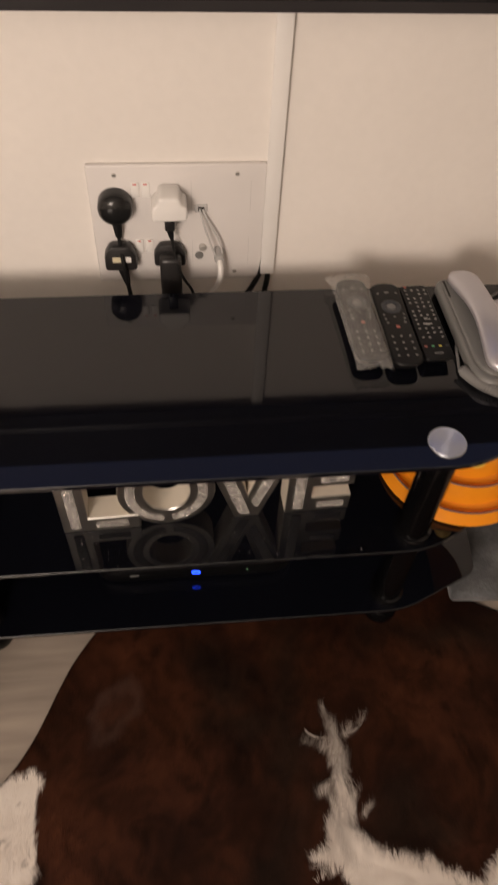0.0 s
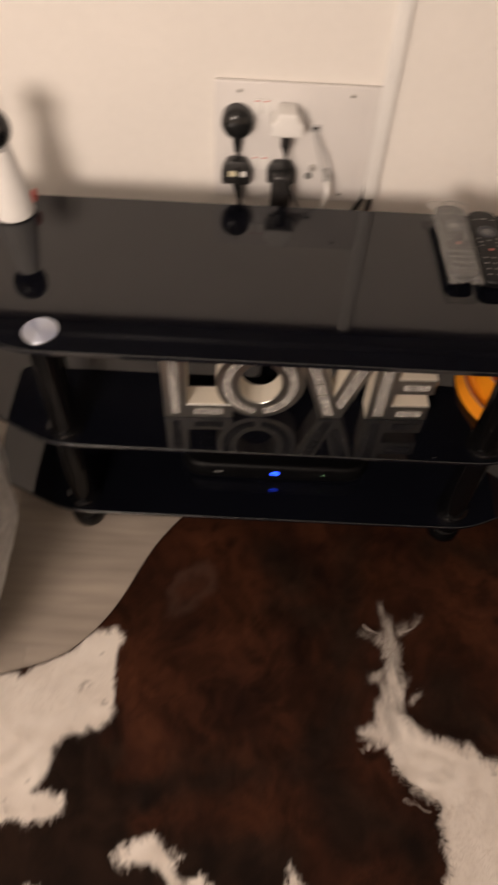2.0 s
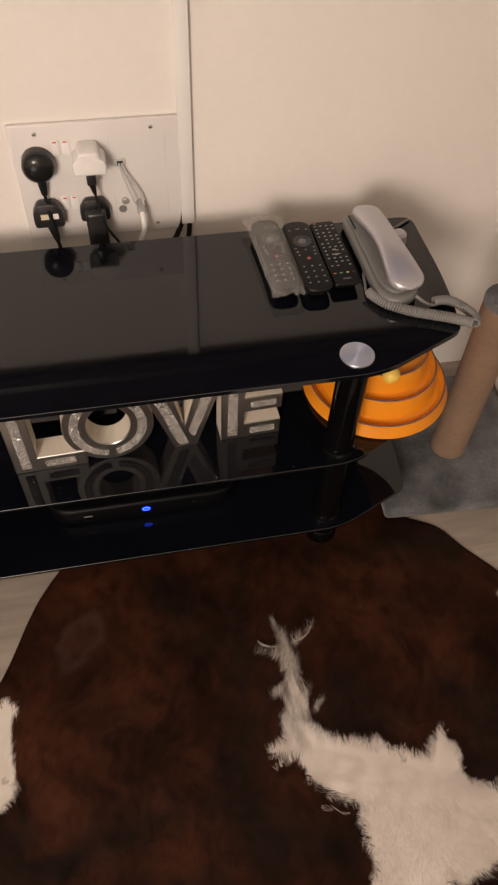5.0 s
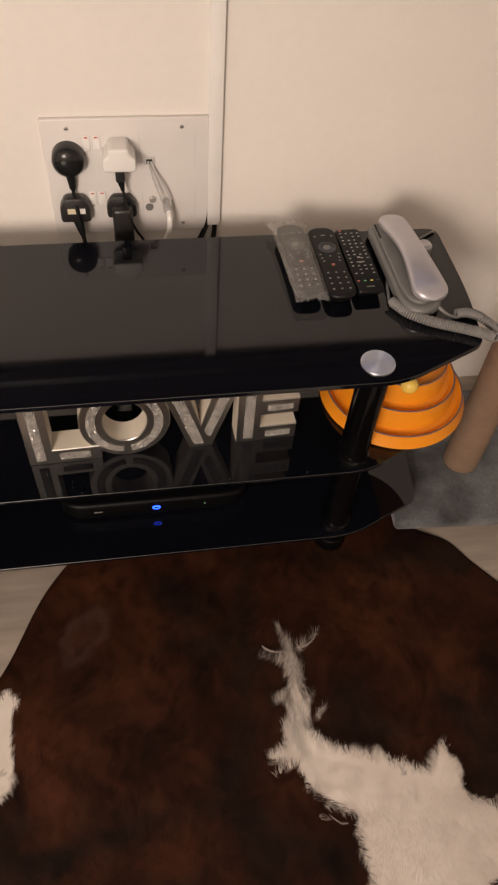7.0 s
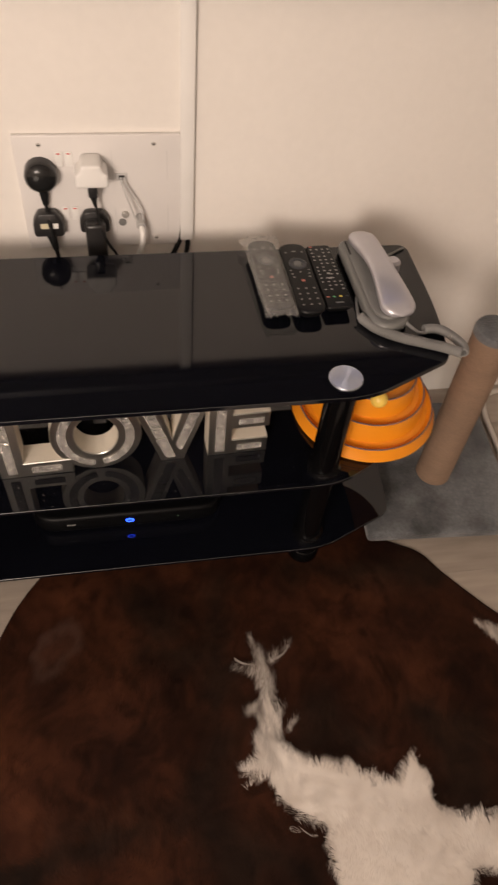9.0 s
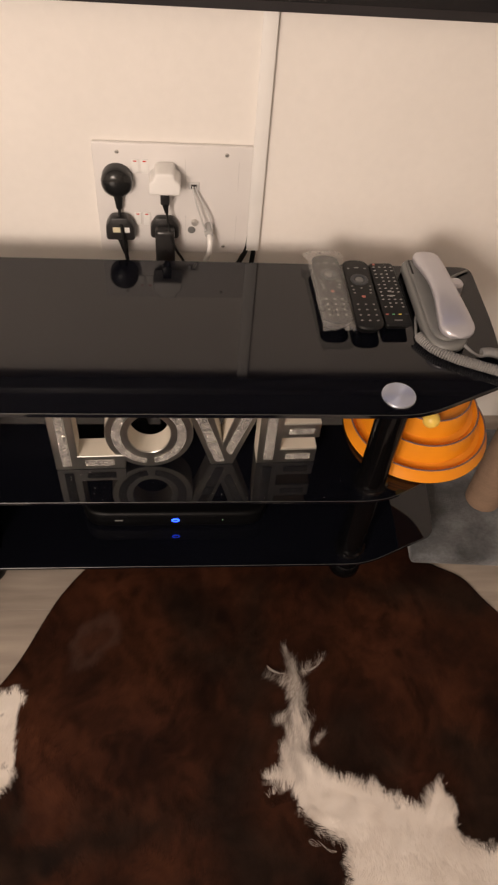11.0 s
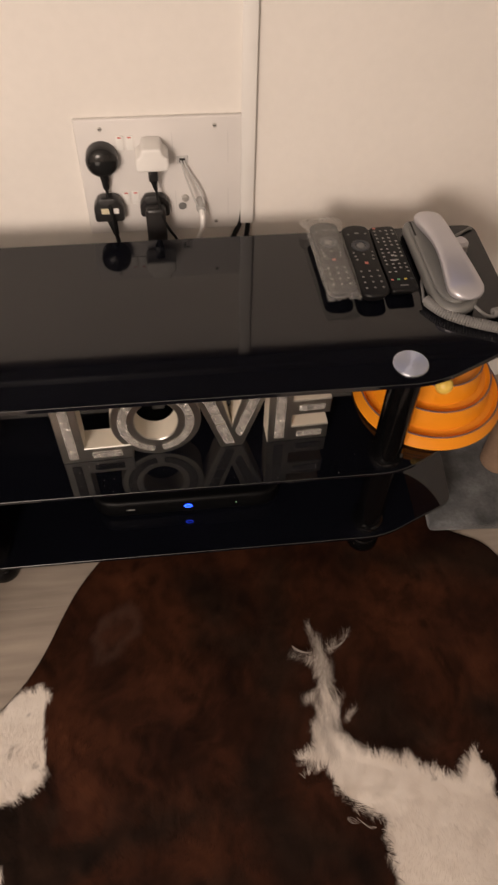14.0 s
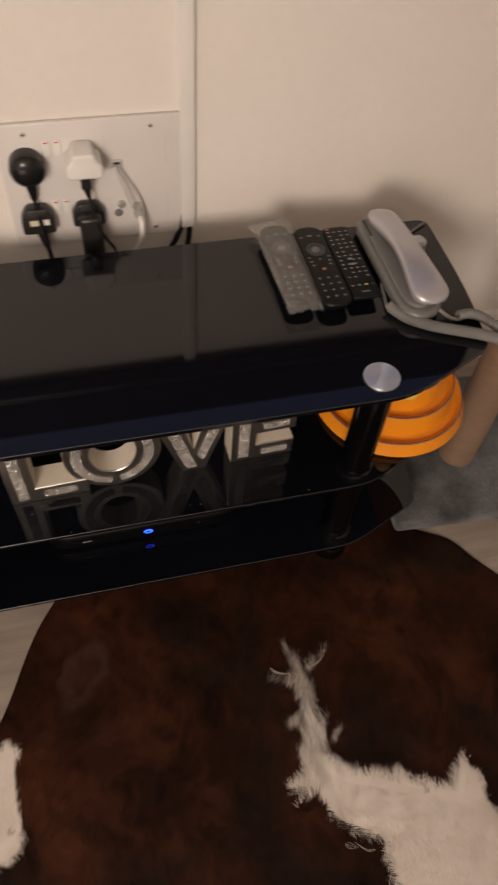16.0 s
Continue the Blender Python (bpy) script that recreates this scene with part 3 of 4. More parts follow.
# ---- router on the lower shelf ----
router = thing("broadband_router", 0.03, -0.25, LOW, "flat black router with a blue ring light on glass", "router")
rb = rounded([(-0.115, -0.328), (0.172, -0.328), (0.192, -0.30), (0.192, -0.17), (-0.135, -0.17), (-0.135, -0.30)], [0.03, 0.03, 0.02, 0.02, 0.02, 0.02])
part("case", slab(rb, LOW + 0.004, LOW + 0.044, 0.008, "z", 3), router_black, router)
part("base", slab([(CX + (x - CX) * 0.94, -0.25 + (y + 0.25) * 0.9) for x, y in rb], LOW, LOW + 0.004), black_rubber, router)
ringp = [(0.0068 * math.cos(t), 0.0046 * math.sin(t)) for t in [2 * math.pi * k / 28 for k in range(28)]]
ringi = [(0.0050 * math.cos(t), 0.0030 * math.sin(t)) for t in [2 * math.pi * k / 28 for k in range(28)]]
part("ring_light", moved(ring_slab(ringp, ringi, -0.3292, -0.3278), 0.029, 0, LOW + 0.026), blue_light, router, "glowing blue ring light")
part("button", moved(slab(ringi, -0.3288, -0.3278, 0, "y"), 0.029, 0, LOW + 0.026), black_plastic, router)
part("status_light", box(0.1110, 0.1122, -0.3286, -0.3278, LOW + 0.0255, LOW + 0.0267), green_light, router, "tiny green light")
part("maker_mark", box(-0.076, -0.062, -0.3284, -0.3278, LOW + 0.024, LOW + 0.0275), base_grey, router, "small pale bar")

# ---- ball tower cat toy ----
toy = thing("cat_ball_tower", 0.43, -0.252, MID, "tiered round orange plastic cat toy with a yellow ball", "cat toy")
TX, TY = 0.431, -0.252
tiers = [(0.121, MID + 0.001, 0.113, MID + 0.024, 0.096), (0.096, MID + 0.021, 0.091, MID + 0.058, 0.074), (0.074, MID + 0.055, 0.070, MID + 0.093, 0.046)]
for r0, z0, r1, z1, inner in tiers:
    prof = [(0.0, z0), (r0 - 0.003, z0), (r0, z0 + 0.003), (r0 - 0.001, z0 + 0.006), (r1 + 0.001, z1 - 0.006), (r1, z1), (r1 - 0.003, z1 + 0.0005), (r1 - 0.006, z1 - 0.003),
            ((r1 + inner) / 2, z1 - 0.005), (inner, z1 - 0.0035), (inner - 0.003, z1 - 0.001), (0.0, z1 - 0.001)]
    tier = part("tier", lathe(TX, TY, prof, 72), orange_plastic, toy)
    bm = lathe(TX, TY, [(r1 - 0.001 + 0.0013 * math.cos(a), z1 + 0.0003 + 0.0013 * math.sin(a)) for a in [2 * math.pi * j / 8 for j in range(9)]], 72)
    part("rim_line", bm, purple_line, tier, "thin grey-violet rim")
z1 = tiers[2][3] - 0.006
part("crown", lathe(TX, TY, [(0.034, z1 + 0.003), (0.034, z1 + 0.010), (0.028, z1 + 0.018), (0.015, z1 + 0.023), (0, z1 + 0.025)], 48), orange_plastic, toy)
bm = bmesh.new()
bmesh.ops.create_uvsphere(bm, u_segments=28, v_segments=18, radius=0.0138)
part("ball", moved(bm, 0.4215, -0.3175, MID + 0.093), yellow_plastic, toy, "yellow plastic ball")

# ---- scratching post ----
post = thing("scratching_post", 0.62, -0.24, 0.0, "tan scratching post on a grey plush base board", "cat scratching post", rz=-3.5)


bm = box(-0.152, 0.150, -0.140, 0.185, 0.002, 0.032, 0.010, 4)
part("base", bm, plush, post, "grey plush-covered base board", plan=False)
part("tube", cyl((0.005, -0.002, 0.031), (0.004, -0.002, 0.405), 0.0335, 0.0335, 48), sisal, post, "tan tube", plan=False)
part("cap", lathe(0.004, -0.002, [(0.0, 0.412), (0.026, 0.412), (0.0325, 0.410), (0.0345, 0.405), (0.0345, 0.398), (0.0, 0.398)], 48), plush, post, "grey plush cap", plan=False)

# white lead on the floor, its shade put into a dull cream colour
shaded_lead = material("shaded white cable", (0.56, 0.51, 0.46), 0.5, vary=0.12, scale=18)
floor_lead = thing("floor_lead", 0.80, -0.05, 0.0, "white lead lying in shade on the floor along the skirting", "lead")
part("lead", tube([(1.15, -0.012, 0.007), (0.98, -0.014, 0.007), (0.88, -0.018, 0.007), (0.825, -0.034, 0.007), (0.805, -0.085, 0.007), (0.800, -0.15, 0.007), (0.796, -0.25, 0.007), (0.792, -0.36, 0.007), (0.80, -0.5, 0.007), (0.86, -0.65, 0.007)], 0.0058), shaded_lead, floor_lead)

# ---- laser toy on the stand ----
laser = thing("laser_cat_toy", -0.387, -0.125, TOP, "white conical cat toy with a glossy black ball head", "cat toy")
part("body", lathe(-0.386, -0.125, [(0.0, TOP + 0.0005), (0.0285, TOP + 0.0005), (0.031, TOP + 0.003), (0.0305, TOP + 0.02), (0.0272, TOP + 0.05), (0.0222, TOP + 0.08), (0.018, TOP + 0.105), (0.0, TOP + 0.108)], 48), white_plastic, laser)
bm = bmesh.new()
bmesh.ops.create_uvsphere(bm, u_segments=40, v_segments=24, radius=0.0275)
part("head", moved(bm, -0.388, -0.128, TOP + 0.133), gloss_black, laser, "glossy black ball head")
part("button", box(-0.3585, -0.3525, -0.118, -0.104, TOP + 0.012, TOP + 0.028, 0.002), red_mark, laser, "red switch")
puck = thing("white_puck", -0.424, -0.123, TOP, "small flat round white plastic cap on the glass", "cap")
part("cap", cyl((-0.424, -0.123, TOP), (-0.424, -0.123, TOP + 0.005), 0.0145, seg=32, bevel=0.0015), white_plastic, puck)

# ---- remotes ----
def remote(x, y, rz, w, l, h, label, body_mat, shape):
    ob = thing("remote_control", x, y, TOP, label, "remote control", "remotes on the stand", rz=rz)
    if shape == "curved":
        out = rounded([(-w / 2, -l / 2 + 0.01), (w / 2, -l / 2 + 0.01), (w * 0.46, 0), (w / 2, l / 2 - 0.008), (w * 0.22, l / 2), (-w * 0.22, l / 2), (-w / 2, l / 2 - 0.008), (-w * 0.46, 0)], [0.018, 0.018, 0.03, 0.012, 0.01, 0.01, 0.012, 0.03])
    else:
        out = rounded([(-w / 2, -l / 2), (w / 2, -l / 2), (w / 2, l / 2), (-w / 2, l / 2)], [0.006, 0.006, 0.009, 0.009])
    bm = slab(out, 0.0008, h, 0.0035, "z", 3)
    for v in bm.verts:
        # the underside draws in so that the end faces turn down and stay dark
        k = min(1.0, max(0.0, (h - 0.004 - v.co.z) / (h - 0.005)))
        v.co.x *= 1 - 0.22 * k
        v.co.y *= 1 - 0.13 * k
    part("case", bm, body_mat, ob, plan=False)
    return ob


def buttons(ob, h, cells, mat, w, d, label=""):
    first, w, d = None, w * 0.66, d * 0.7
    for x, y in cells:
        if first is None:
            first = part("button", box(-w / 2, w / 2, -d / 2, d / 2, h - 0.0005, h + 0.0014, 0.0006, 1), mat, ob, label, plan=False)
            first.matrix_basis = pose(S * x, S * y, 0)
        else:
            again(first, x, y, 0)


key_grey = material("grey rubber key", (0.16, 0.16, 0.155), 0.5, vary=0.2, scale=90)
key_pale = material("pale printed key", (0.18, 0.178, 0.17), 0.5, vary=0.2, scale=90)
key_white = material("white printed key", (0.26, 0.255, 0.245), 0.5, vary=0.2, scale=90)
key_blue = material("blue-grey key", (0.040, 0.043, 0.050), 0.4)
key_red = material("red key", (0.42, 0.13, 0.10), 0.4)
key_green = material("green key", (0.10, 0.35, 0.16), 0.4)
key_yellow = material("yellow key", (0.70, 0.55, 0.10), 0.4)


def dial(ob, x, y, h):
    part("dial", ring_dial(x, y, 0.0135, 0.0075, h), key_blue, ob, "round direction pad", plan=False)
    part("dial_centre", cyl((x, y, h - 0.0005), (x, y, h + 0.0016), 0.0062, seg=24, bevel=0.0006), key_grey, ob, plan=False)


def ring_dial(x, y, r1, r0, h):
    return lathe(x, y, [(r0, h - 0.0004), (r0, h + 0.0012), (r0 + 0.001, h + 0.0018), (r1 - 0.001, h + 0.0018), (r1, h + 0.0010), (r1, h - 0.0004)], 32)


def sky_keys(ob, h, pale):
    dial(ob, 0, 0.034, h)
    buttons(ob, h, [(x, y) for y in (0.062, 0.010) for x in (-0.013, 0.013)] + [(-0.012, 0.0025), (0.012, 0.0025)], pale, 0.005, 0.003)
    buttons(ob, h, [(0, 0.064)], key_pale, 0.010, 0.003)
    buttons(ob, h, [(0.0, -0.006)], key_red, 0.0075, 0.006, "red key")
    buttons(ob, h, [(x, y) for y in (-0.024, -0.036, -0.048, -0.060) for x in (-0.012, 0.0, 0.012)], pale, 0.0048, 0.0034)
    buttons(ob, h, [(x, 0.0185) for x in (-0.014, 0.014)] + [(0, 0.014)], key_grey, 0.0045, 0.003)


ZR = 0.021
r1 = remote(0.2665, -0.1690, 1.5, 0.044, 0.172, ZR, "remote control wrapped in cloudy clear plastic on the glass", matt_plastic, "curved")
sky_keys(r1, ZR, key_white)
r2 = remote(0.3125, -0.1800, 1.0, 0.043, 0.172, ZR, "black remote control with a round direction pad", matt_plastic, "curved")
sky_keys(r2, ZR, key_pale)
r3 = remote(0.3555, -0.1710, 1.5, 0.040, 0.148, 0.0185, "long black television remote with many small pale keys", matt_plastic, "straight")
H3 = 0.0185
buttons(r3, H3, [(-0.0125, 0.068)], key_red, 0.006, 0.0045, "red power key")
buttons(r3, H3, [(x, 0.061 - 0.0087 * k) for k in range(12) for x in (-0.0135, -0.0045, 0.0045, 0.0135) if (k + round(x * 300)) % 6], key_white, 0.0054, 0.0024)
buttons(r3, H3, [(0, 0.002), (0, -0.009)], key_white, 0.008, 0.0044)
for kx, km in ((-0.0145, key_red), (-0.005, key_green), (0.005, key_yellow), (0.0145, key_blue)):
    buttons(r3, H3, [(kx, -0.0515)], km, 0.0062, 0.0030)
part("maker_mark", box(-0.006, 0.006, -0.0655, -0.0630, H3, H3 + 0.0003), key_grey, r3, plan=False)


def wrap(ob):
    """A loose bag of clear film round the remote, crumpled at both ends."""
    rnd = random.Random(5)
    bm = bmesh.new()
    nx, ny = 16, 44
    grid = []
    for j in range(ny + 1):
        row = []
        v = j / ny
        y = -0.090 + 0.188 * v
        for i in range(nx + 1):
            u = i / nx * 2 - 1
            edge = abs(u) ** 6
            x = u * (0.0245 + 0.0035 * v + (0.004 if v > 0.9 else 0))
            z = 0.0238 - 0.006 * edge + rnd.uniform(-0.0003, 0.0003)
            if v < 0.10:
                k = (0.10 - v) / 0.10
                z = z - 0.0045 * k + rnd.uniform(-0.0018, 0.0018) * k
            if v > 0.93:
                z = z - 0.006 * (v - 0.93) / 0.07 + rnd.uniform(-0.003, 0.003)
            row.append(bm.verts.new((x + rnd.uniform(-0.0006, 0.0006), y + (rnd.uniform(-0.003, 0.003) if j in (0, ny) else 0), z)))
        grid.append(row)
    for a, b in zip(grid, grid[1:]):
        for k in range(nx):
            bm.faces.new((a[k], a[k + 1], b[k + 1], b[k]))
    return part("wrapper", bm, film_material(), ob, "crumpled clear plastic sleeve", plan=False)


def film_material():
    mat = bpy.data.materials.new("clear crumpled film")
    mat.use_nodes = True
    n, link = mat.node_tree.nodes, mat.node_tree.links.new
    bsdf = n["Principled BSDF"]
    bsdf.inputs["Base Color"].default_value = (0.70, 0.68, 0.64, 1)
    bsdf.inputs["Roughness"].default_value = 0.22
    clear = n.new("ShaderNodeBsdfTransparent")
    mix = n.new("ShaderNodeMixShader")
    where, tex, ramp = n.new("ShaderNodeTexCoord"), n.new("ShaderNodeTexNoise"), n.new("ShaderNodeMapRange")
    tex.inputs["Scale"].default_value = 60
    link(where.outputs["Object"], tex.inputs["Vector"])
    link(tex.outputs["Fac"], ramp.inputs["Value"])
    ramp.inputs["From Min"].default_value, ramp.inputs["From Max"].default_value = 0.3, 0.7
    ramp.inputs["To Min"].default_value, ramp.inputs["To Max"].default_value = 0.17, 0.30
    link(ramp.outputs[0], mix.inputs[0])
    link(clear.outputs[0], mix.inputs[1]), link(bsdf.outputs[0], mix.inputs[2])
    link(mix.outputs[0], n["Material Output"].inputs["Surface"])
    b = n.new("ShaderNodeBump")
    b.inputs["Strength"].default_value, b.inputs["Distance"].default_value = 0.22, 0.002
    fine = n.new("ShaderNodeTexNoise")
    fine.inputs["Scale"].default_value = 130
    link(where.outputs["Object"], fine.inputs["Vector"])
    link(fine.outputs["Fac"], b.inputs["Height"])
    link(b.outputs[0], bsdf.inputs["Normal"])
    return mat


wrap(r1)

# ---- corded handset ----
phone = thing("corded_telephone", 0.420, -0.185, TOP, "silver corded telephone handset lying on its grey base", "telephone", rz=1.0)
out = rounded([(-0.030, -0.092), (-0.004, -0.114), (0.038, -0.090), (0.034, -0.02), (0.030, 0.098), (-0.030, 0.098)], [0.03, 0.05, 0.03, 0.02, 0.016, 0.016], 12)
part("base", slab(out, 0.001, 0.021, 0.007, "z", 4), base_grey, phone, plan=False)
cradle = [(0.001 + (x - 0.001) * 0.84, -0.005 + (y + 0.005) * 0.90) for x, y in out]
part("cradle", slab(cradle, 0.0205, 0.0265, 0.004, "z", 3), base_grey, phone, plan=False)


def handset():
    """A long curved grip, broad at the earpiece."""
    bm = bmesh.new()
    n, m, rings = 44, 28, []
    for k in range(n + 1):
        v = k / n
        y = -0.102 + 0.200 * v
        u = abs(v - 0.5)
        end = math.sqrt(max(0.0, 1 - ((u - 0.38) / 0.12) ** 2)) if u > 0.38 else 1.0
        end = max(end, 0.03)
        w = (0.0242 + 0.0030 * math.cos(2 * math.pi * v) - 0.0058 * v) * end
        bow = math.sin(math.pi * v)
        top, low = 0.040 + 0.011 * bow, 0.022 + 0.014 * bow**2
        mid, h = (top + low) / 2, (top - low) / 2 * end
        ring = []
        for j in range(m):
            a = 2 * math.pi * j / m
            c, q = math.cos(a), math.sin(a)
            ring.append(bm.verts.new((0.0125 - 0.011 * v + w * math.copysign(abs(c) ** 0.72, c), y, mid + h * math.copysign(abs(q) ** 0.72, q))))
        rings.append(ring)
    for a, b in zip(rings, rings[1:]):
        for j in range(m):
            bm.faces.new((a[j], a[(j + 1) % m], b[(j + 1) % m], b[j]))
    bm.faces.new(rings[0]), bm.faces.new(rings[-1])
    return bm


part("handset", handset(), silver_plastic, phone, "silver handset", plan=False)
part("hook", lathe(0.0365, 0.021, [(0.0, 0.036), (0.008, 0.036), (0.012, 0.032), (0.013, 0.018), (0.0, 0.018)], 32), silver_plastic, phone, plan=False)
# raised dark strip painted for the shaded gap beside the handset
part("slot", box(-0.0235, -0.0210, 0.050, 0.084, 0.0262, 0.0272), slot_shade, phone, plan=False)


def coil(path_pts, turns, radius, wire):
    path = curve_points(path_pts, 40)
    n = turns * 14
    pts, total = [], len(path) - 1
    for k in range(n + 1):
        f = k / n * total
        i = min(int(f), total - 1)
        p = path[i].lerp(path[i + 1], f - i)
        d = (path[i + 1] - path[i]).normalized()
        side = d.cross(Vector((0, 0, 1))).normalized()
        up = side.cross(d)
        a = 2 * math.pi * turns * k / n
        pts.append(p + radius * (math.cos(a) * side + math.sin(a) * up))
    return tube(pts, wire, 6, bm=None, smooth_path=False)


part("coiled_cord", coil([(0.3830, -0.2570, TOP + 0.0082), (0.4000, -0.2835, TOP + 0.0082), (0.4270, -0.3035, TOP + 0.0082), (0.4560, -0.3175, TOP + 0.0082), (0.4850, -0.3310, TOP + 0.0085), (0.5080, -0.3440, TOP + 0.0075)], 46, 0.0062, 0.0017), cord_grey, phone, "grey coiled cord").matrix_basis = pose(0, 0, 0)
part("cord_end", tube([(0.3975, -0.195, TOP + 0.006), (0.3905, -0.212, TOP + 0.003), (0.3865, -0.232, TOP + 0.003), (0.3825, -0.252, TOP + 0.004), (0.3860, -0.262, TOP + 0.008)], 0.0021), cord_grey, phone)
part("cord_end", tube([(0.4300, -0.266, TOP + 0.024), (0.4440, -0.278, TOP + 0.013), (0.4580, -0.292, TOP + 0.006), (0.4680, -0.297, TOP + 0.006), (0.4760, -0.294, TOP + 0.007)], 0.0026), cord_grey, phone)
part("line_cord", tube([(0.452, -0.130, TOP + 0.008), (0.4660, -0.1160, TOP + 0.004), (0.4810, -0.1060, TOP + 0.003), (0.4960, -0.0970, TOP + 0.003), (0.5040, -0.0930, TOP + 0.0025)], 0.0020), cord_grey, phone, "thin grey line cord")
part("coiled_cord", coil([(0.4690, -0.2925, TOP + 0.0085), (0.4790, -0.2915, TOP + 0.0085), (0.4900, -0.2945, TOP + 0.0095), (0.5010, -0.3025, TOP + 0.0085), (0.5120, -0.3170, TOP + 0.0065), (0.5160, -0.3320, TOP + 0.0065), (0.5110, -0.3440, TOP + 0.0070)], 30, 0.0056, 0.0016), cord_grey, phone, "grey coiled cord folded back on itself")

# ---- velvet footstool and dark cushion ----
def pillow(a, b, c, power, seed, lump, seg=(72, 40)):
    bm = bmesh.new()
    bmesh.ops.create_uvsphere(bm, u_segments=seg[0], v_segments=seg[1], radius=1)
    for v in bm.verts:
        p = Vector([math.copysign(abs(q) ** power, q) for q in v.co])
        w = noise.noise(v.co * 2.3 + Vector((seed, 0, 0))) * lump + noise.noise(v.co * 6.0 + Vector((0, seed, 0))) * lump * 0.35
        v.co = Vector((p.x * a, p.y * b, p.z * c)) * (1 + w)
    return bm


stool = thing("velvet_footstool", -0.70, -0.58, 0.0, "rounded footstool in crushed silver velvet on the floor", "footstool")
part("body", moved(pillow(0.32, 0.265, 0.18, 0.62, 3.1, 0.04), -0.70, -0.56, 0.175), velvet, stool)
# raised band added to draw the line of a dark crease in the velvet
loop = [(-0.70 + 0.322 * math.copysign(abs(math.cos(t)) ** 0.62, math.cos(t)), -0.56 + 0.267 * math.copysign(abs(math.sin(t)) ** 0.62, math.sin(t)), 0.19 + 0.012 * math.sin(3 * t)) for t in [2 * math.pi * k / 90 for k in range(91)]]
part("piping", tube(loop, 0.004, 8, smooth_path=False), velvet, stool)
bag = thing("dark_cushion", -0.60, -0.40, 0.26, "dark navy cloth cushion lying on the footstool", "cushion")
part("cover", moved(pillow(0.15, 0.10, 0.055, 0.7, 8.4, 0.08), -0.560, -0.38, 0.325), navy_cloth, bag)

# ---- cowhide rug ----
rug = thing("cowhide_rug", 0.15, -0.9, 0.0, "brown and white cowhide rug lying on the laminate floor", "rug")
RUG_EDGE = [(-0.10, -0.33), (-0.17, -0.425), (-0.222, -0.538), (-0.26, -0.595), (-0.31, -0.638), (-0.41, -0.674), (-0.60, -0.74), (-0.72, -0.95), (-0.55, -1.35), (0.0, -1.62),
            (0.6, -1.45), (0.86, -1.1), (0.84, -0.75), (0.76, -0.585), (0.69, -0.55), (0.655, -0.535), (0.588, -0.452), (0.552, -0.40), (0.494, -0.365), (0.42, -0.30), (0.20, -0.25), (0.0, -0.26)]
# white markings: from, to and half-width at both ends
PALE = [(0.227, -0.594, 0.212, -0.528, 0.0107, 0.001), (0.24, -0.574, 0.253, -0.565, 0.0051, 0.0035), (0.253, -0.565, 0.273, -0.551, 0.003, 0.0008), (0.214, -0.59, 0.173, -0.577, 0.0071, 0.001),
        (0.223, -0.594, 0.225, -0.636, 0.0147, 0.0128), (0.224, -0.636, 0.218, -0.669, 0.0125, 0.014), (0.226, -0.668, 0.251, -0.645, 0.012, 0.001), (0.21, -0.646, 0.185, -0.653, 0.0101, 0.001),
        (0.217, -0.676, 0.212, -0.697, 0.014, 0.018), (0.229, -0.677, 0.236, -0.705, 0.0091, 0.0014), (0.211, -0.705, 0.19, -0.695, 0.0142, 0.001), (0.212, -0.697, 0.216, -0.73, 0.0185, 0.025),
        (0.202, -0.736, 0.169, -0.733, 0.0163, 0.0024), (0.2, -0.744, 0.174, -0.762, 0.0142, 0.0024), (0.22, -0.73, 0.25, -0.765, 0.0274, 0.0355), (0.262, -0.669, 0.25, -0.683, 0.0004, 0.0026),
        (0.249, -0.762, 0.38, -0.832, 0.034, 0.052),
        (0.33, -0.755, 0.335, -0.81, 0.01, 0.04), (0.43, -0.755, 0.415, -0.82, 0.01, 0.034), (0.345, -0.857, 0.43, -0.872, 0.07, 0.05), (0.43, -0.867, 0.66, -0.892, 0.036, 0.038),
        (0.34, -0.88, 0.32, -0.95, 0.062, 0.04), (0.31, -0.94, 0.3, -1.15, 0.04, 0.07), (0.4, -0.92, 0.44, -0.9, 0.03, 0.035),
        (0.61, -0.545, 0.701, -0.626, 0.002, 0.035), (0.68, -0.89, 0.8, -0.86, 0.04, 0.05),
        (-0.216, -0.602, -0.245, -0.635, 0.016, 0.036), (-0.245, -0.625, -0.255, -0.705, 0.034, 0.04), (-0.3, -0.67, -0.345, -0.78, 0.05, 0.056), (-0.42, -0.72, -0.45, -0.86, 0.08, 0.08), (-0.275, -0.843, -0.37, -0.855, 0.012, 0.026), (-0.335, -0.79, -0.345, -0.84, 0.045, 0.028),
        (-0.58, -0.85, -0.6, -1, 0.1, 0.1), (-0.385, -0.95, -0.5, -0.95, 0.04, 0.06), (-0.29, -0.975, -0.4, -1, 0.026, 0.06), (-0.3, -1.02, -0.42, -1.1, 0.03, 0.05),
        (-0.182, -0.902, -0.122, -0.892, 0.007, 0.017), (-0.122, -0.892, -0.096, -0.927, 0.017, 0.013), (-0.096, -0.927, -0.03, -0.944, 0.009, 0.004), (-0.105, -0.955, -0.095, -1.03, 0.006, 0.02),
        (0.064, -0.915, 0.07, -0.965, 0.006, 0.024), (0.03, -0.985, 0.09, -0.99, 0.016, 0.03), (0, -1.02, 0.08, -1.06, 0.03, 0.06)]
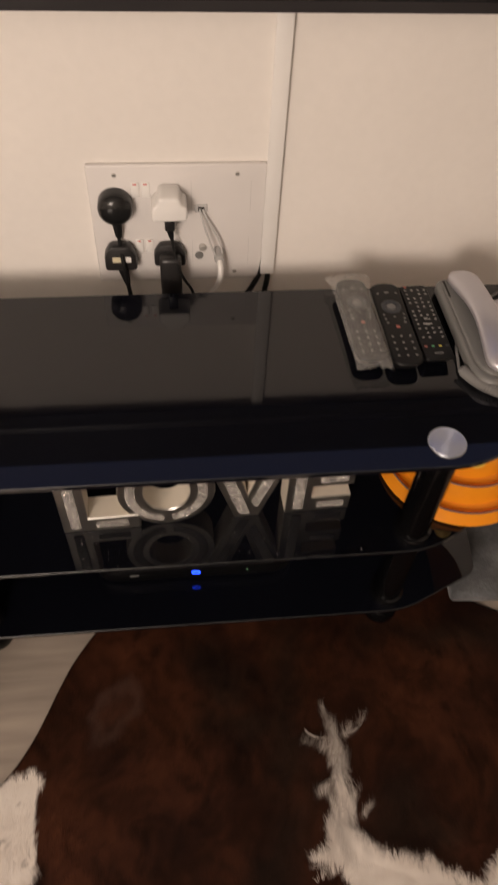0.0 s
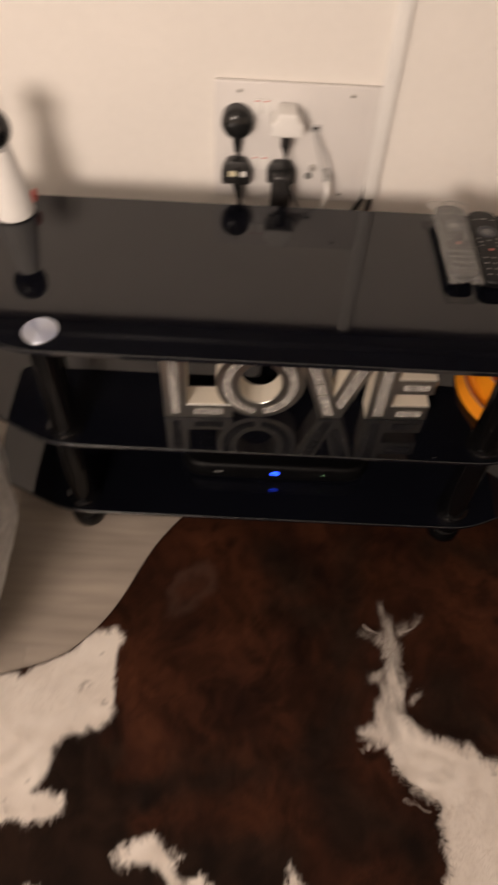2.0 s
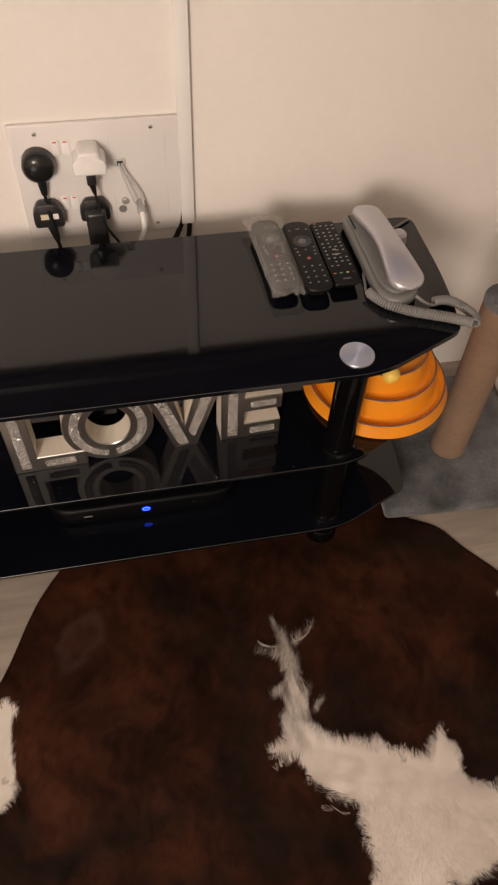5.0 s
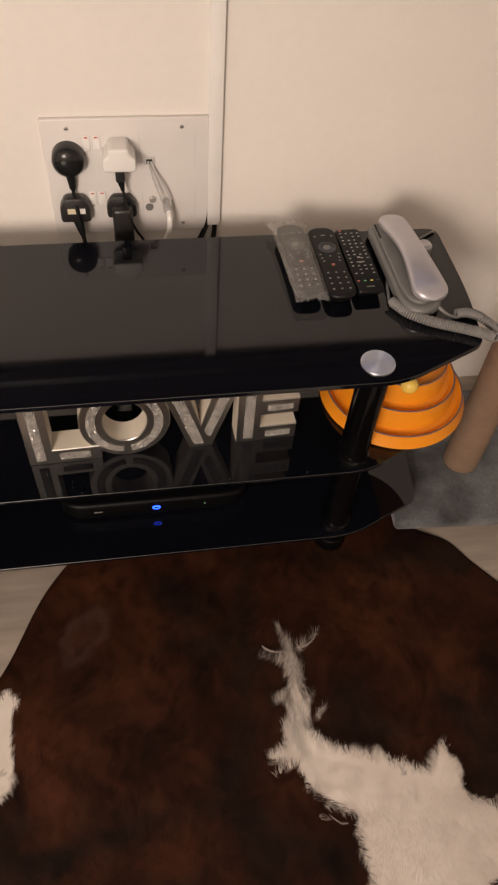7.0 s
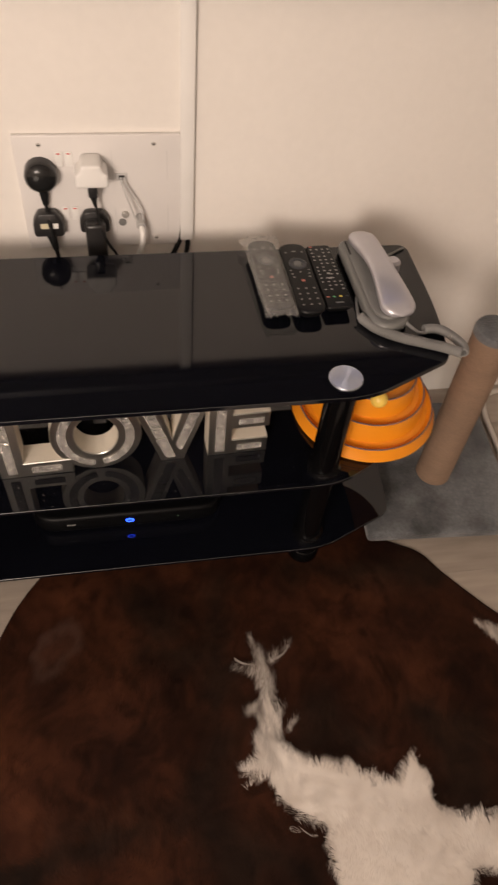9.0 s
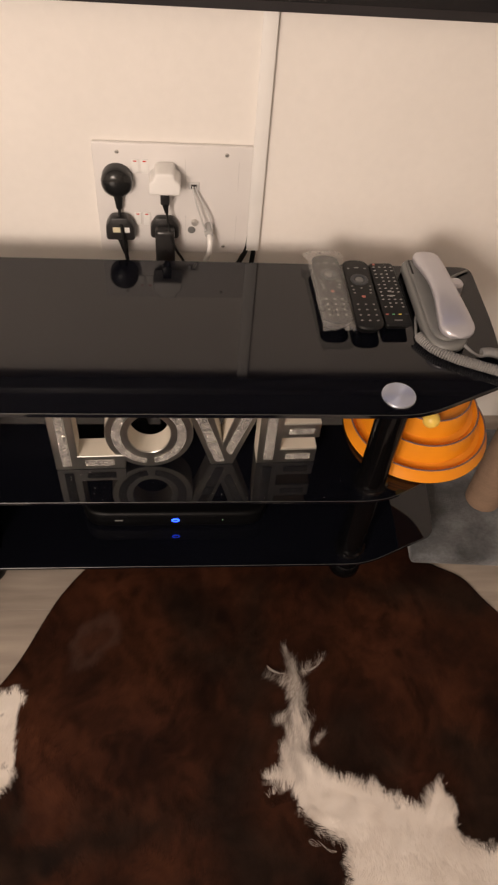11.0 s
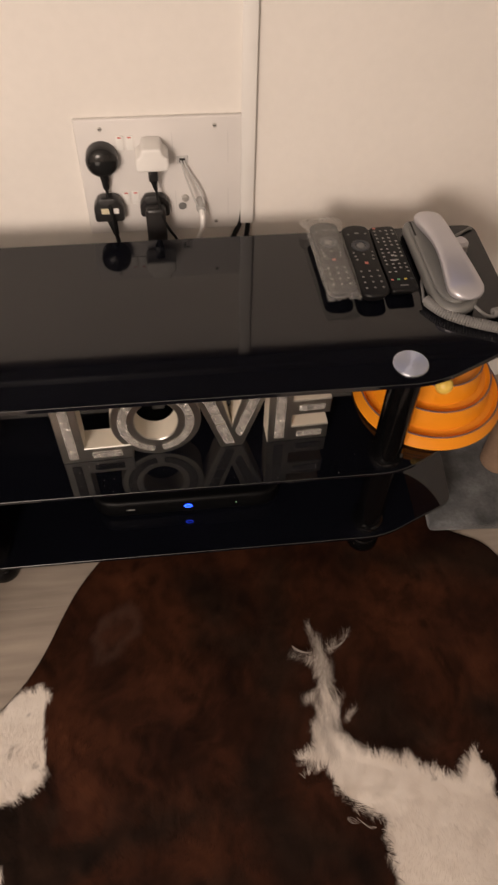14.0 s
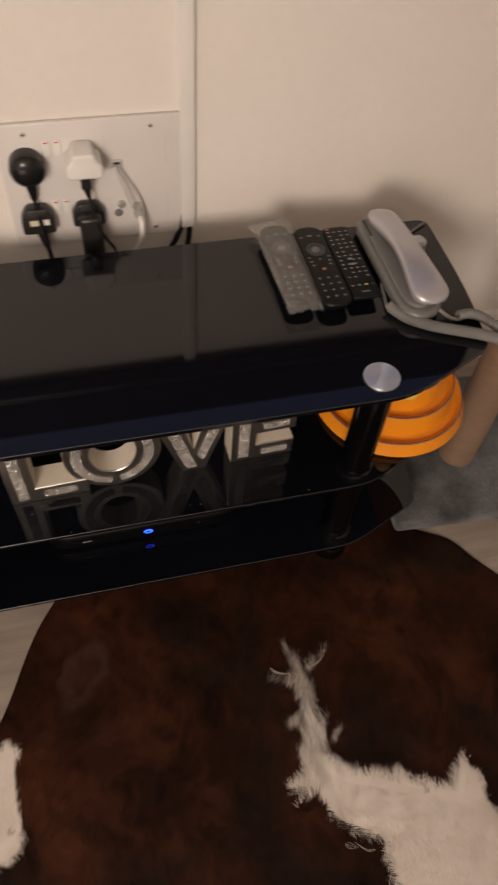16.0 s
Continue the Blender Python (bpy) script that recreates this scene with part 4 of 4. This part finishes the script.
DARK = [(0.03, -0.44, 0.08, -0.49, 0.030, 0.035), (0.04, -0.53, 0.13, -0.55, 0.016, 0.022), (0.178, -0.40, 0.155, -0.52, 0.018, 0.022), (0.150, -0.53, 0.140, -0.68, 0.024, 0.030), (0.137, -0.68, 0.105, -0.76, 0.030, 0.035),
        (0.32, -0.655, 0.295, -0.70, 0.024, 0.030), (0.33, -0.70, 0.365, -0.72, 0.018, 0.010), (0.48, -0.69, 0.52, -0.74, 0.030, 0.045), (0.52, -0.74, 0.49, -0.83, 0.045, 0.040), (0.31, -0.405, 0.56, -0.44, 0.018, 0.030),
        (-0.20, -0.83, -0.05, -0.80, 0.030, 0.022), (-0.05, -0.80, 0.09, -0.78, 0.022, 0.020), (-0.26, -0.80, -0.23, -0.92, 0.055, 0.080), (0.10, -0.78, 0.15, -0.85, 0.030, 0.040), (0.16, -0.84, 0.23, -0.87, 0.030, 0.030), (-0.20, -0.92, 0.05, -0.90, 0.04, 0.03),
        (-0.255, -0.765, -0.205, -0.775, 0.030, 0.030), (-0.255, -0.80, -0.215, -0.90, 0.055, 0.060), (-0.33, -0.90, -0.25, -0.97, 0.050, 0.070)]
# the warmer, lighter browns
WARM = [(-0.15, -0.76, -0.17, -0.70, 0.040, 0.030), (-0.17, -0.70, 0.02, -0.645, 0.030, 0.040), (0.36, -0.54, 0.48, -0.60, 0.040, 0.050), (0.38, -0.74, 0.39, -0.77, 0.030, 0.025), (0.36, -0.47, 0.46, -0.46, 0.020, 0.026), (0.247, -0.42, 0.26, -0.48, 0.010, 0.014), (-0.09, -0.41, -0.02, -0.40, 0.016, 0.012), (0.02, -0.60, 0.05, -0.72, 0.03, 0.03)]


def value_noise(x, y, cell, seed):
    """Smooth random values in -1 to 1 on a lattice of that cell."""
    rng = np.random.default_rng(seed)
    table = rng.uniform(-1, 1, (256, 256))
    u, v = x / cell + 100, y / cell + 100
    i, j = np.floor(u).astype(int), np.floor(v).astype(int)
    fu, fv = u - i, v - j
    fu, fv = fu * fu * (3 - 2 * fu), fv * fv * (3 - 2 * fv)
    g = lambda a, b: table[a % 256, b % 256]
    return (g(i, j) * (1 - fu) + g(i + 1, j) * fu) * (1 - fv) + (g(i, j + 1) * (1 - fu) + g(i + 1, j + 1) * fu) * fv


def depth_in(shapes, x, y):
    """How far inside the union of tapered strokes each place lies (negative: outside)."""
    best = np.full(x.shape, -9.0)
    for ax, ay, bx, by, ra, rb in shapes:
        dx, dy = bx - ax, by - ay
        t = np.clip(((x - ax) * dx + (y - ay) * dy) / (dx * dx + dy * dy), 0, 1)
        best = np.maximum(best, ra + (rb - ra) * t - np.hypot(x - ax - t * dx, y - ay - t * dy))
    return best


def pale_at(x, y):
    thin = (x > 0.1) & (y > -0.74)
    d = depth_in(PALE, x, y) + np.where(thin, 0.25, 1.0) * (0.008 * value_noise(x, y, 0.028, 1) + 0.005 * value_noise(x, y, 0.010, 2)) + 0.003 * value_noise(x, y, 0.004, 3)
    # the blaze is thin-haired: the brown shows between its locks
    locks = np.clip(0.52 + 0.44 * value_noise(x + 0.25 * y, y * 0.22, 0.0055, 15), 0.25, 1)
    locks = 1 - (1 - locks) * np.clip((y + 0.75) / 0.07, 0, 1) * (x > 0.1)
    # small flecks in the white of the left flank
    fleck = (value_noise(x + 0.004 * value_noise(x, y, 0.005, 16), y + 0.004 * value_noise(x, y, 0.005, 17), 0.013, 9) > 0.86) & (x < -0.1)
    return np.clip(d / 0.005 + 0.5, 0, 1) * np.where(fleck, 0.5, 1.0) * locks + 0.016 * brand_at(x, y)


def dark_at(x, y):
    d = depth_in(DARK, x, y) + 0.016 * value_noise(x, y, 0.05, 4) + 0.010 * value_noise(x, y, 0.018, 5)
    return np.maximum(np.clip(d / np.where(x < -0.12, 0.022, 0.05) + 0.5, 0, 1) * 0.95, 0.35 * brand_at(x, y))


def brand_at(x, y):
    u, v = x + 0.103 - 0.35 * (y + 0.507), y + 0.507
    far = np.hypot(u / 0.027, v / 0.036) + 0.32 * value_noise(x, y, 0.016, 34)
    ring = np.clip(1 - np.abs(far - 1) / 0.5, 0, 1)
    return np.maximum(ring, 0.3 * np.clip((1.1 - far) / 0.3, 0, 1))


def tone_at(x, y):
    """Light and dark in the brown coat: broad cloudy patches, and an old oval brand mark."""
    u = 0.87 * x + 0.5 * y + 0.035 * value_noise(x, y, 0.08, 41) + 0.012 * value_noise(x, y, 0.025, 42)
    v = 0.87 * y - 0.5 * x + 0.035 * value_noise(x, y, 0.08, 43) + 0.012 * value_noise(x, y, 0.025, 44)
    t = 1 + 0.30 * value_noise(u, v * 0.6, 0.05, 31) + 0.30 * value_noise(u, v * 0.7, 0.019, 32) + 0.30 * value_noise(u, v, 0.008, 33)
    ring = brand_at(x, y)
    warm = np.clip((depth_in(WARM, x, y) + 0.014 * value_noise(x, y, 0.04, 36)) / 0.05 + 0.5, 0, 1)
    return np.clip(t * (0.88 + 0.50 * warm) + 0.5 * ring, 0.35, 2.6)


EDGE = np.array([(p.x, p.y) for p in curve_points([(x, y, 0) for x, y in RUG_EDGE + RUG_EDGE[:1]], 10)][:-1])


def inside_rug(x, y):
    hit = np.zeros(x.shape, bool)
    for (ax, ay), (bx, by) in zip(EDGE, np.roll(EDGE, -1, 0)):
        if ay == by:
            continue
        hit ^= ((ay > y) != (by > y)) & (x < (bx - ax) * (y - ay) / (by - ay) + ax)
    return hit


def rug_height(x, y):
    return 0.0045 + 0.0016 * value_noise(x, y, 0.09, 6) + 0.0006 * value_noise(x, y, 0.02, 7)


def array_mesh(name, verts, faces, mat, **values):
    me = bpy.data.meshes.new(name)
    me.from_pydata(verts.tolist(), [], faces.tolist())
    for key, value in values.items():
        me.attributes.new(key, "FLOAT", "POINT").data.foreach_set("value", value.astype(np.float32))
    me.materials.append(mat)
    me.update()
    return me


def lay_hide():
    step = 0.0045
    gx, gy = np.meshgrid(np.arange(-0.74, 0.90, step), np.arange(-1.64, -0.24, step))
    shape = gx.shape
    x, y = gx.ravel(), gy.ravel()
    x = x + 0.0006 * value_noise(x, y, 0.006, 11)
    z = rug_height(x, y)
    idx = np.arange(x.size).reshape(shape)
    quads = np.stack([idx[:-1, :-1], idx[:-1, 1:], idx[1:, 1:], idx[1:, :-1]], -1).reshape(-1, 4)
    quads = quads[inside_rug(x[quads].mean(1), y[quads].mean(1))]
    used = np.unique(quads)
    back = np.full(x.size, -1)
    back[used] = np.arange(used.size)
    x, y, z, quads = x[used], y[used], z[used], back[quads]
    # the rim follows the cut edge of the hide
    rim = np.flatnonzero(np.bincount(quads.ravel(), minlength=x.size) < 4)
    best, to_x, to_y = np.full(rim.size, 9.0), x[rim].copy(), y[rim].copy()
    for (ax, ay), (bx, by) in zip(EDGE, np.roll(EDGE, -1, 0)):
        dx, dy = bx - ax, by - ay
        t = np.clip(((x[rim] - ax) * dx + (y[rim] - ay) * dy) / (dx * dx + dy * dy), 0, 1)
        far = np.hypot(x[rim] - ax - t * dx, y[rim] - ay - t * dy)
        near = far < best
        best[near], to_x[near], to_y[near] = far[near], (ax + t * dx)[near], (ay + t * dy)[near]
    x[rim], y[rim], z[rim] = to_x, to_y, 0.0026
    verts = np.stack([x - 0.15, y + 0.9, z], -1) * S
    me = array_mesh("hide", verts, quads, hide, pale=pale_at(x, y), dark=dark_at(x, y), tone=tone_at(x, y))
    for p in me.polygons:
        p.use_smooth = True
    ob = new("hide", me)
    ob.parent = rug
    thick = ob.modifiers.new("thickness", "SOLIDIFY")
    thick.thickness, thick.offset = 0.002, -1
    return ob


def grow_hair(count, seed):
    rng = np.random.default_rng(seed)
    x, y = rng.uniform(-0.62, 0.86, count), rng.uniform(-1.20, -0.25, count)
    ok = inside_rug(x, y)
    x, y = x[ok], y[ok]
    n = x.size
    d = depth_in(PALE, x, y)
    streak = np.clip(1 - np.abs(d) / 0.014, 0, 1) * (x > 0.1) * (x < 0.58)
    white = d > 0.002
    angle = radians(-95) + 0.9 * value_noise(x, y, 0.11, 21) + 0.35 * value_noise(x, y, 0.035, 22) + rng.normal(0, 0.12, n)
    # the hair of the white streak stands out in tufts
    angle = np.where((streak > 0) & (y > -0.80), radians(88) + 0.9 * value_noise(x, y, 0.02, 23) + rng.normal(0, 0.2, n), angle)
    length = rng.uniform(0.007, 0.013, n) + 0.004 * white + np.where(y > -0.70, 0.006, 0.002) * streak
    lift = rng.uniform(0.02, 0.07, n) + 0.08 * streak
    wide = rng.uniform(0.00025, 0.0005, n) * (1 - 0.45 * streak)
    z = rug_height(x, y) - 0.0003
    dx, dy = np.cos(angle), np.sin(angle)
    pale, dark = pale_at(x, y), dark_at(x, y)
    a = np.stack([x - dy * wide, y + dx * wide, z], -1)
    b = np.stack([x + dy * wide, y - dx * wide, z], -1)
    mid = np.stack([x + dx * length * 0.6, y + dy * length * 0.6, z + length * lift], -1)
    tip = np.stack([x + dx * length, y + dy * length, z + length * lift * 1.05], -1)
    side = np.stack([-dy * wide * 0.7, dx * wide * 0.7, np.zeros(n)], -1)
    verts = np.concatenate([a, b, mid + side, mid - side, tip])
    k = np.arange(n)
    faces = np.concatenate([np.stack([k, k + n, k + 3 * n], -1), np.stack([k, k + 3 * n, k + 2 * n], -1), np.stack([k + 2 * n, k + 3 * n, k + 4 * n], -1)])
    verts = (verts - (0.15, -0.9, 0)) * S
    ob = new("hair", array_mesh("hair", verts, faces, fur, pale=np.tile(pale, 5), dark=np.tile(dark, 5), tone=np.tile(tone_at(x, y) * rng.uniform(0.75, 1.3, n), 5)))
    ob.parent = rug
    return tagged(ob, "short glossy cowhide hair", kind="stuff")


def grow_fringe(count, seed):
    """Longer hair along the border of the blaze: white locks lean out over the brown, brown ones over its lower rim."""
    rng = np.random.default_rng(seed)
    x, y = rng.uniform(0.15, 0.75, count), rng.uniform(-1.05, -0.51, count)
    d = depth_in(PALE, x, y)
    e = 0.002
    gx = depth_in(PALE, x + e, y) - depth_in(PALE, x - e, y)
    gy = depth_in(PALE, x, y + e) - depth_in(PALE, x, y - e)
    size = np.maximum(np.hypot(gx, gy), 1e-6)
    ox, oy = -gx / size, -gy / size
    out = oy > 0.1
    ok = inside_rug(x, y) & (y < -0.705) & np.where(out, (d > -0.002) & (d < 0.008), (d > -0.010) & (d < 0.000))
    ok &= rng.uniform(0, 1, count) < np.where(out, 0.45, 0.6) * np.clip(0.5 + 0.9 * value_noise(x, y, 0.014, 54), 0.1, 1)
    x, y, ox, oy, out = x[ok], y[ok], ox[ok], oy[ok], out[ok]
    n = x.size
    # locks: hairs of one small patch share a lean, and some patches stand out further
    lean = 1.1 * value_noise(x, y, 0.012, 51)
    far = np.clip(0.5 + 0.9 * value_noise(x, y, 0.010, 52), 0.15, 1.4)
    angle = np.where(out, np.arctan2(oy + 0.8, ox - 0.1), np.arctan2(-oy - 0.9, -ox + 0.2)) + lean * 0.35 + rng.normal(0, 0.10, n)
    length = rng.uniform(0.007, 0.012, n) * np.where(out, far + 0.3, 0.8)
    wide = rng.uniform(0.00025, 0.00045, n)
    lift = rng.uniform(0.10, 0.22, n)
    z = rug_height(x, y) + 0.0003
    dx, dy = np.cos(angle), np.sin(angle)
    curl = rng.normal(0, 0.12, n) + 0.5 * value_noise(x, y, 0.02, 53)
    cx, cy = np.cos(angle + curl), np.sin(angle + curl)
    side = np.stack([-dy * wide, dx * wide, np.zeros(n)], -1)
    root = np.stack([x, y, z], -1)
    mid = root + np.stack([dx * length * 0.55, dy * length * 0.55, length * lift], -1)
    tip = mid + np.stack([cx * length * 0.5, cy * length * 0.5, -length * lift * 0.4], -1)
    verts = np.concatenate([root + side, root - side, mid + side * 0.7, mid - side * 0.7, tip])
    k = np.arange(n)
    faces = np.concatenate([np.stack([k, k + n, k + 3 * n], -1), np.stack([k, k + 3 * n, k + 2 * n], -1), np.stack([k + 2 * n, k + 3 * n, k + 4 * n], -1)])
    pale = np.where(out, rng.uniform(0.55, 1.0, n), 0.0)
    verts = (verts - (0.15, -0.9, 0)) * S
    ob = new("fringe", array_mesh("fringe", verts, faces, fur, pale=np.tile(pale, 5), dark=np.tile(0.5 * np.ones(n), 5), tone=np.tile(rng.uniform(0.7, 1.3, n), 5)))
    ob.parent = rug
    return tagged(ob, "feathery locks along the white markings", kind="stuff")


lay_hide()
grow_hair(230000, 3)
grow_fringe(150000, 8)


def lock(line, hairs, spread, seed):
    """A loose lock of pale hair curling over the coat, drawn to a point at both ends."""
    rnd, bm = random.Random(seed), bmesh.new()
    for _ in range(hairs):
        ox, oy = rnd.gauss(0, spread), rnd.gauss(0, spread)
        cut = rnd.uniform(0.55, 1.0)
        pts = []
        for k, p in enumerate(curve_points([(x, y, 0.0075) for x, y in line], 6)):
            f = k / (6 * (len(line) - 1))
            if f <= cut:
                w = math.sin(math.pi * min(1, f / cut)) * 0.8 + 0.2 * (1 - f)
                pts.append((p.x + ox * w, p.y + oy * w, p.z + 0.003 * math.sin(math.pi * f)))
        tube(pts, 0.00022, 4, 1, bm, smooth_path=False)
    return part("hair_lock", bm, fur_white, rug, "curled lock of pale hair")


lock([(0.181, -0.560), (0.186, -0.568), (0.197, -0.574), (0.212, -0.575)], 12, 0.0010, 1)
lock([(0.237, -0.571), (0.250, -0.570), (0.266, -0.561), (0.276, -0.546)], 6, 0.0014, 2)
lock([(0.223, -0.820), (0.231, -0.826), (0.244, -0.826)], 5, 0.0018, 3)
lock([(0.261, -0.835), (0.249, -0.834), (0.239, -0.824), (0.235, -0.818)], 5, 0.0018, 4)

# ---- floor planks ----
def lay_planks():
    rnd = random.Random(2)
    wide, long, gap, y = 0.172, 1.15, 0.0003, Y0
    plank = mesh_of("plank", box(gap / 2, long - gap / 2, gap / 2, wide - gap / 2, -0.009, 0, 0.0002, 1), oak, False)
    while y < WALL:
        x = X0 - rnd.uniform(0, long)
        while x < X1:
            ob = new("plank", plank)
            ob.parent = floor
            ob.matrix_basis = pose(S * x, S * y, rnd.uniform(-0.0002, 0.0002) if x < 1.5 else 0)
            x += long
        y += wide


lay_planks()
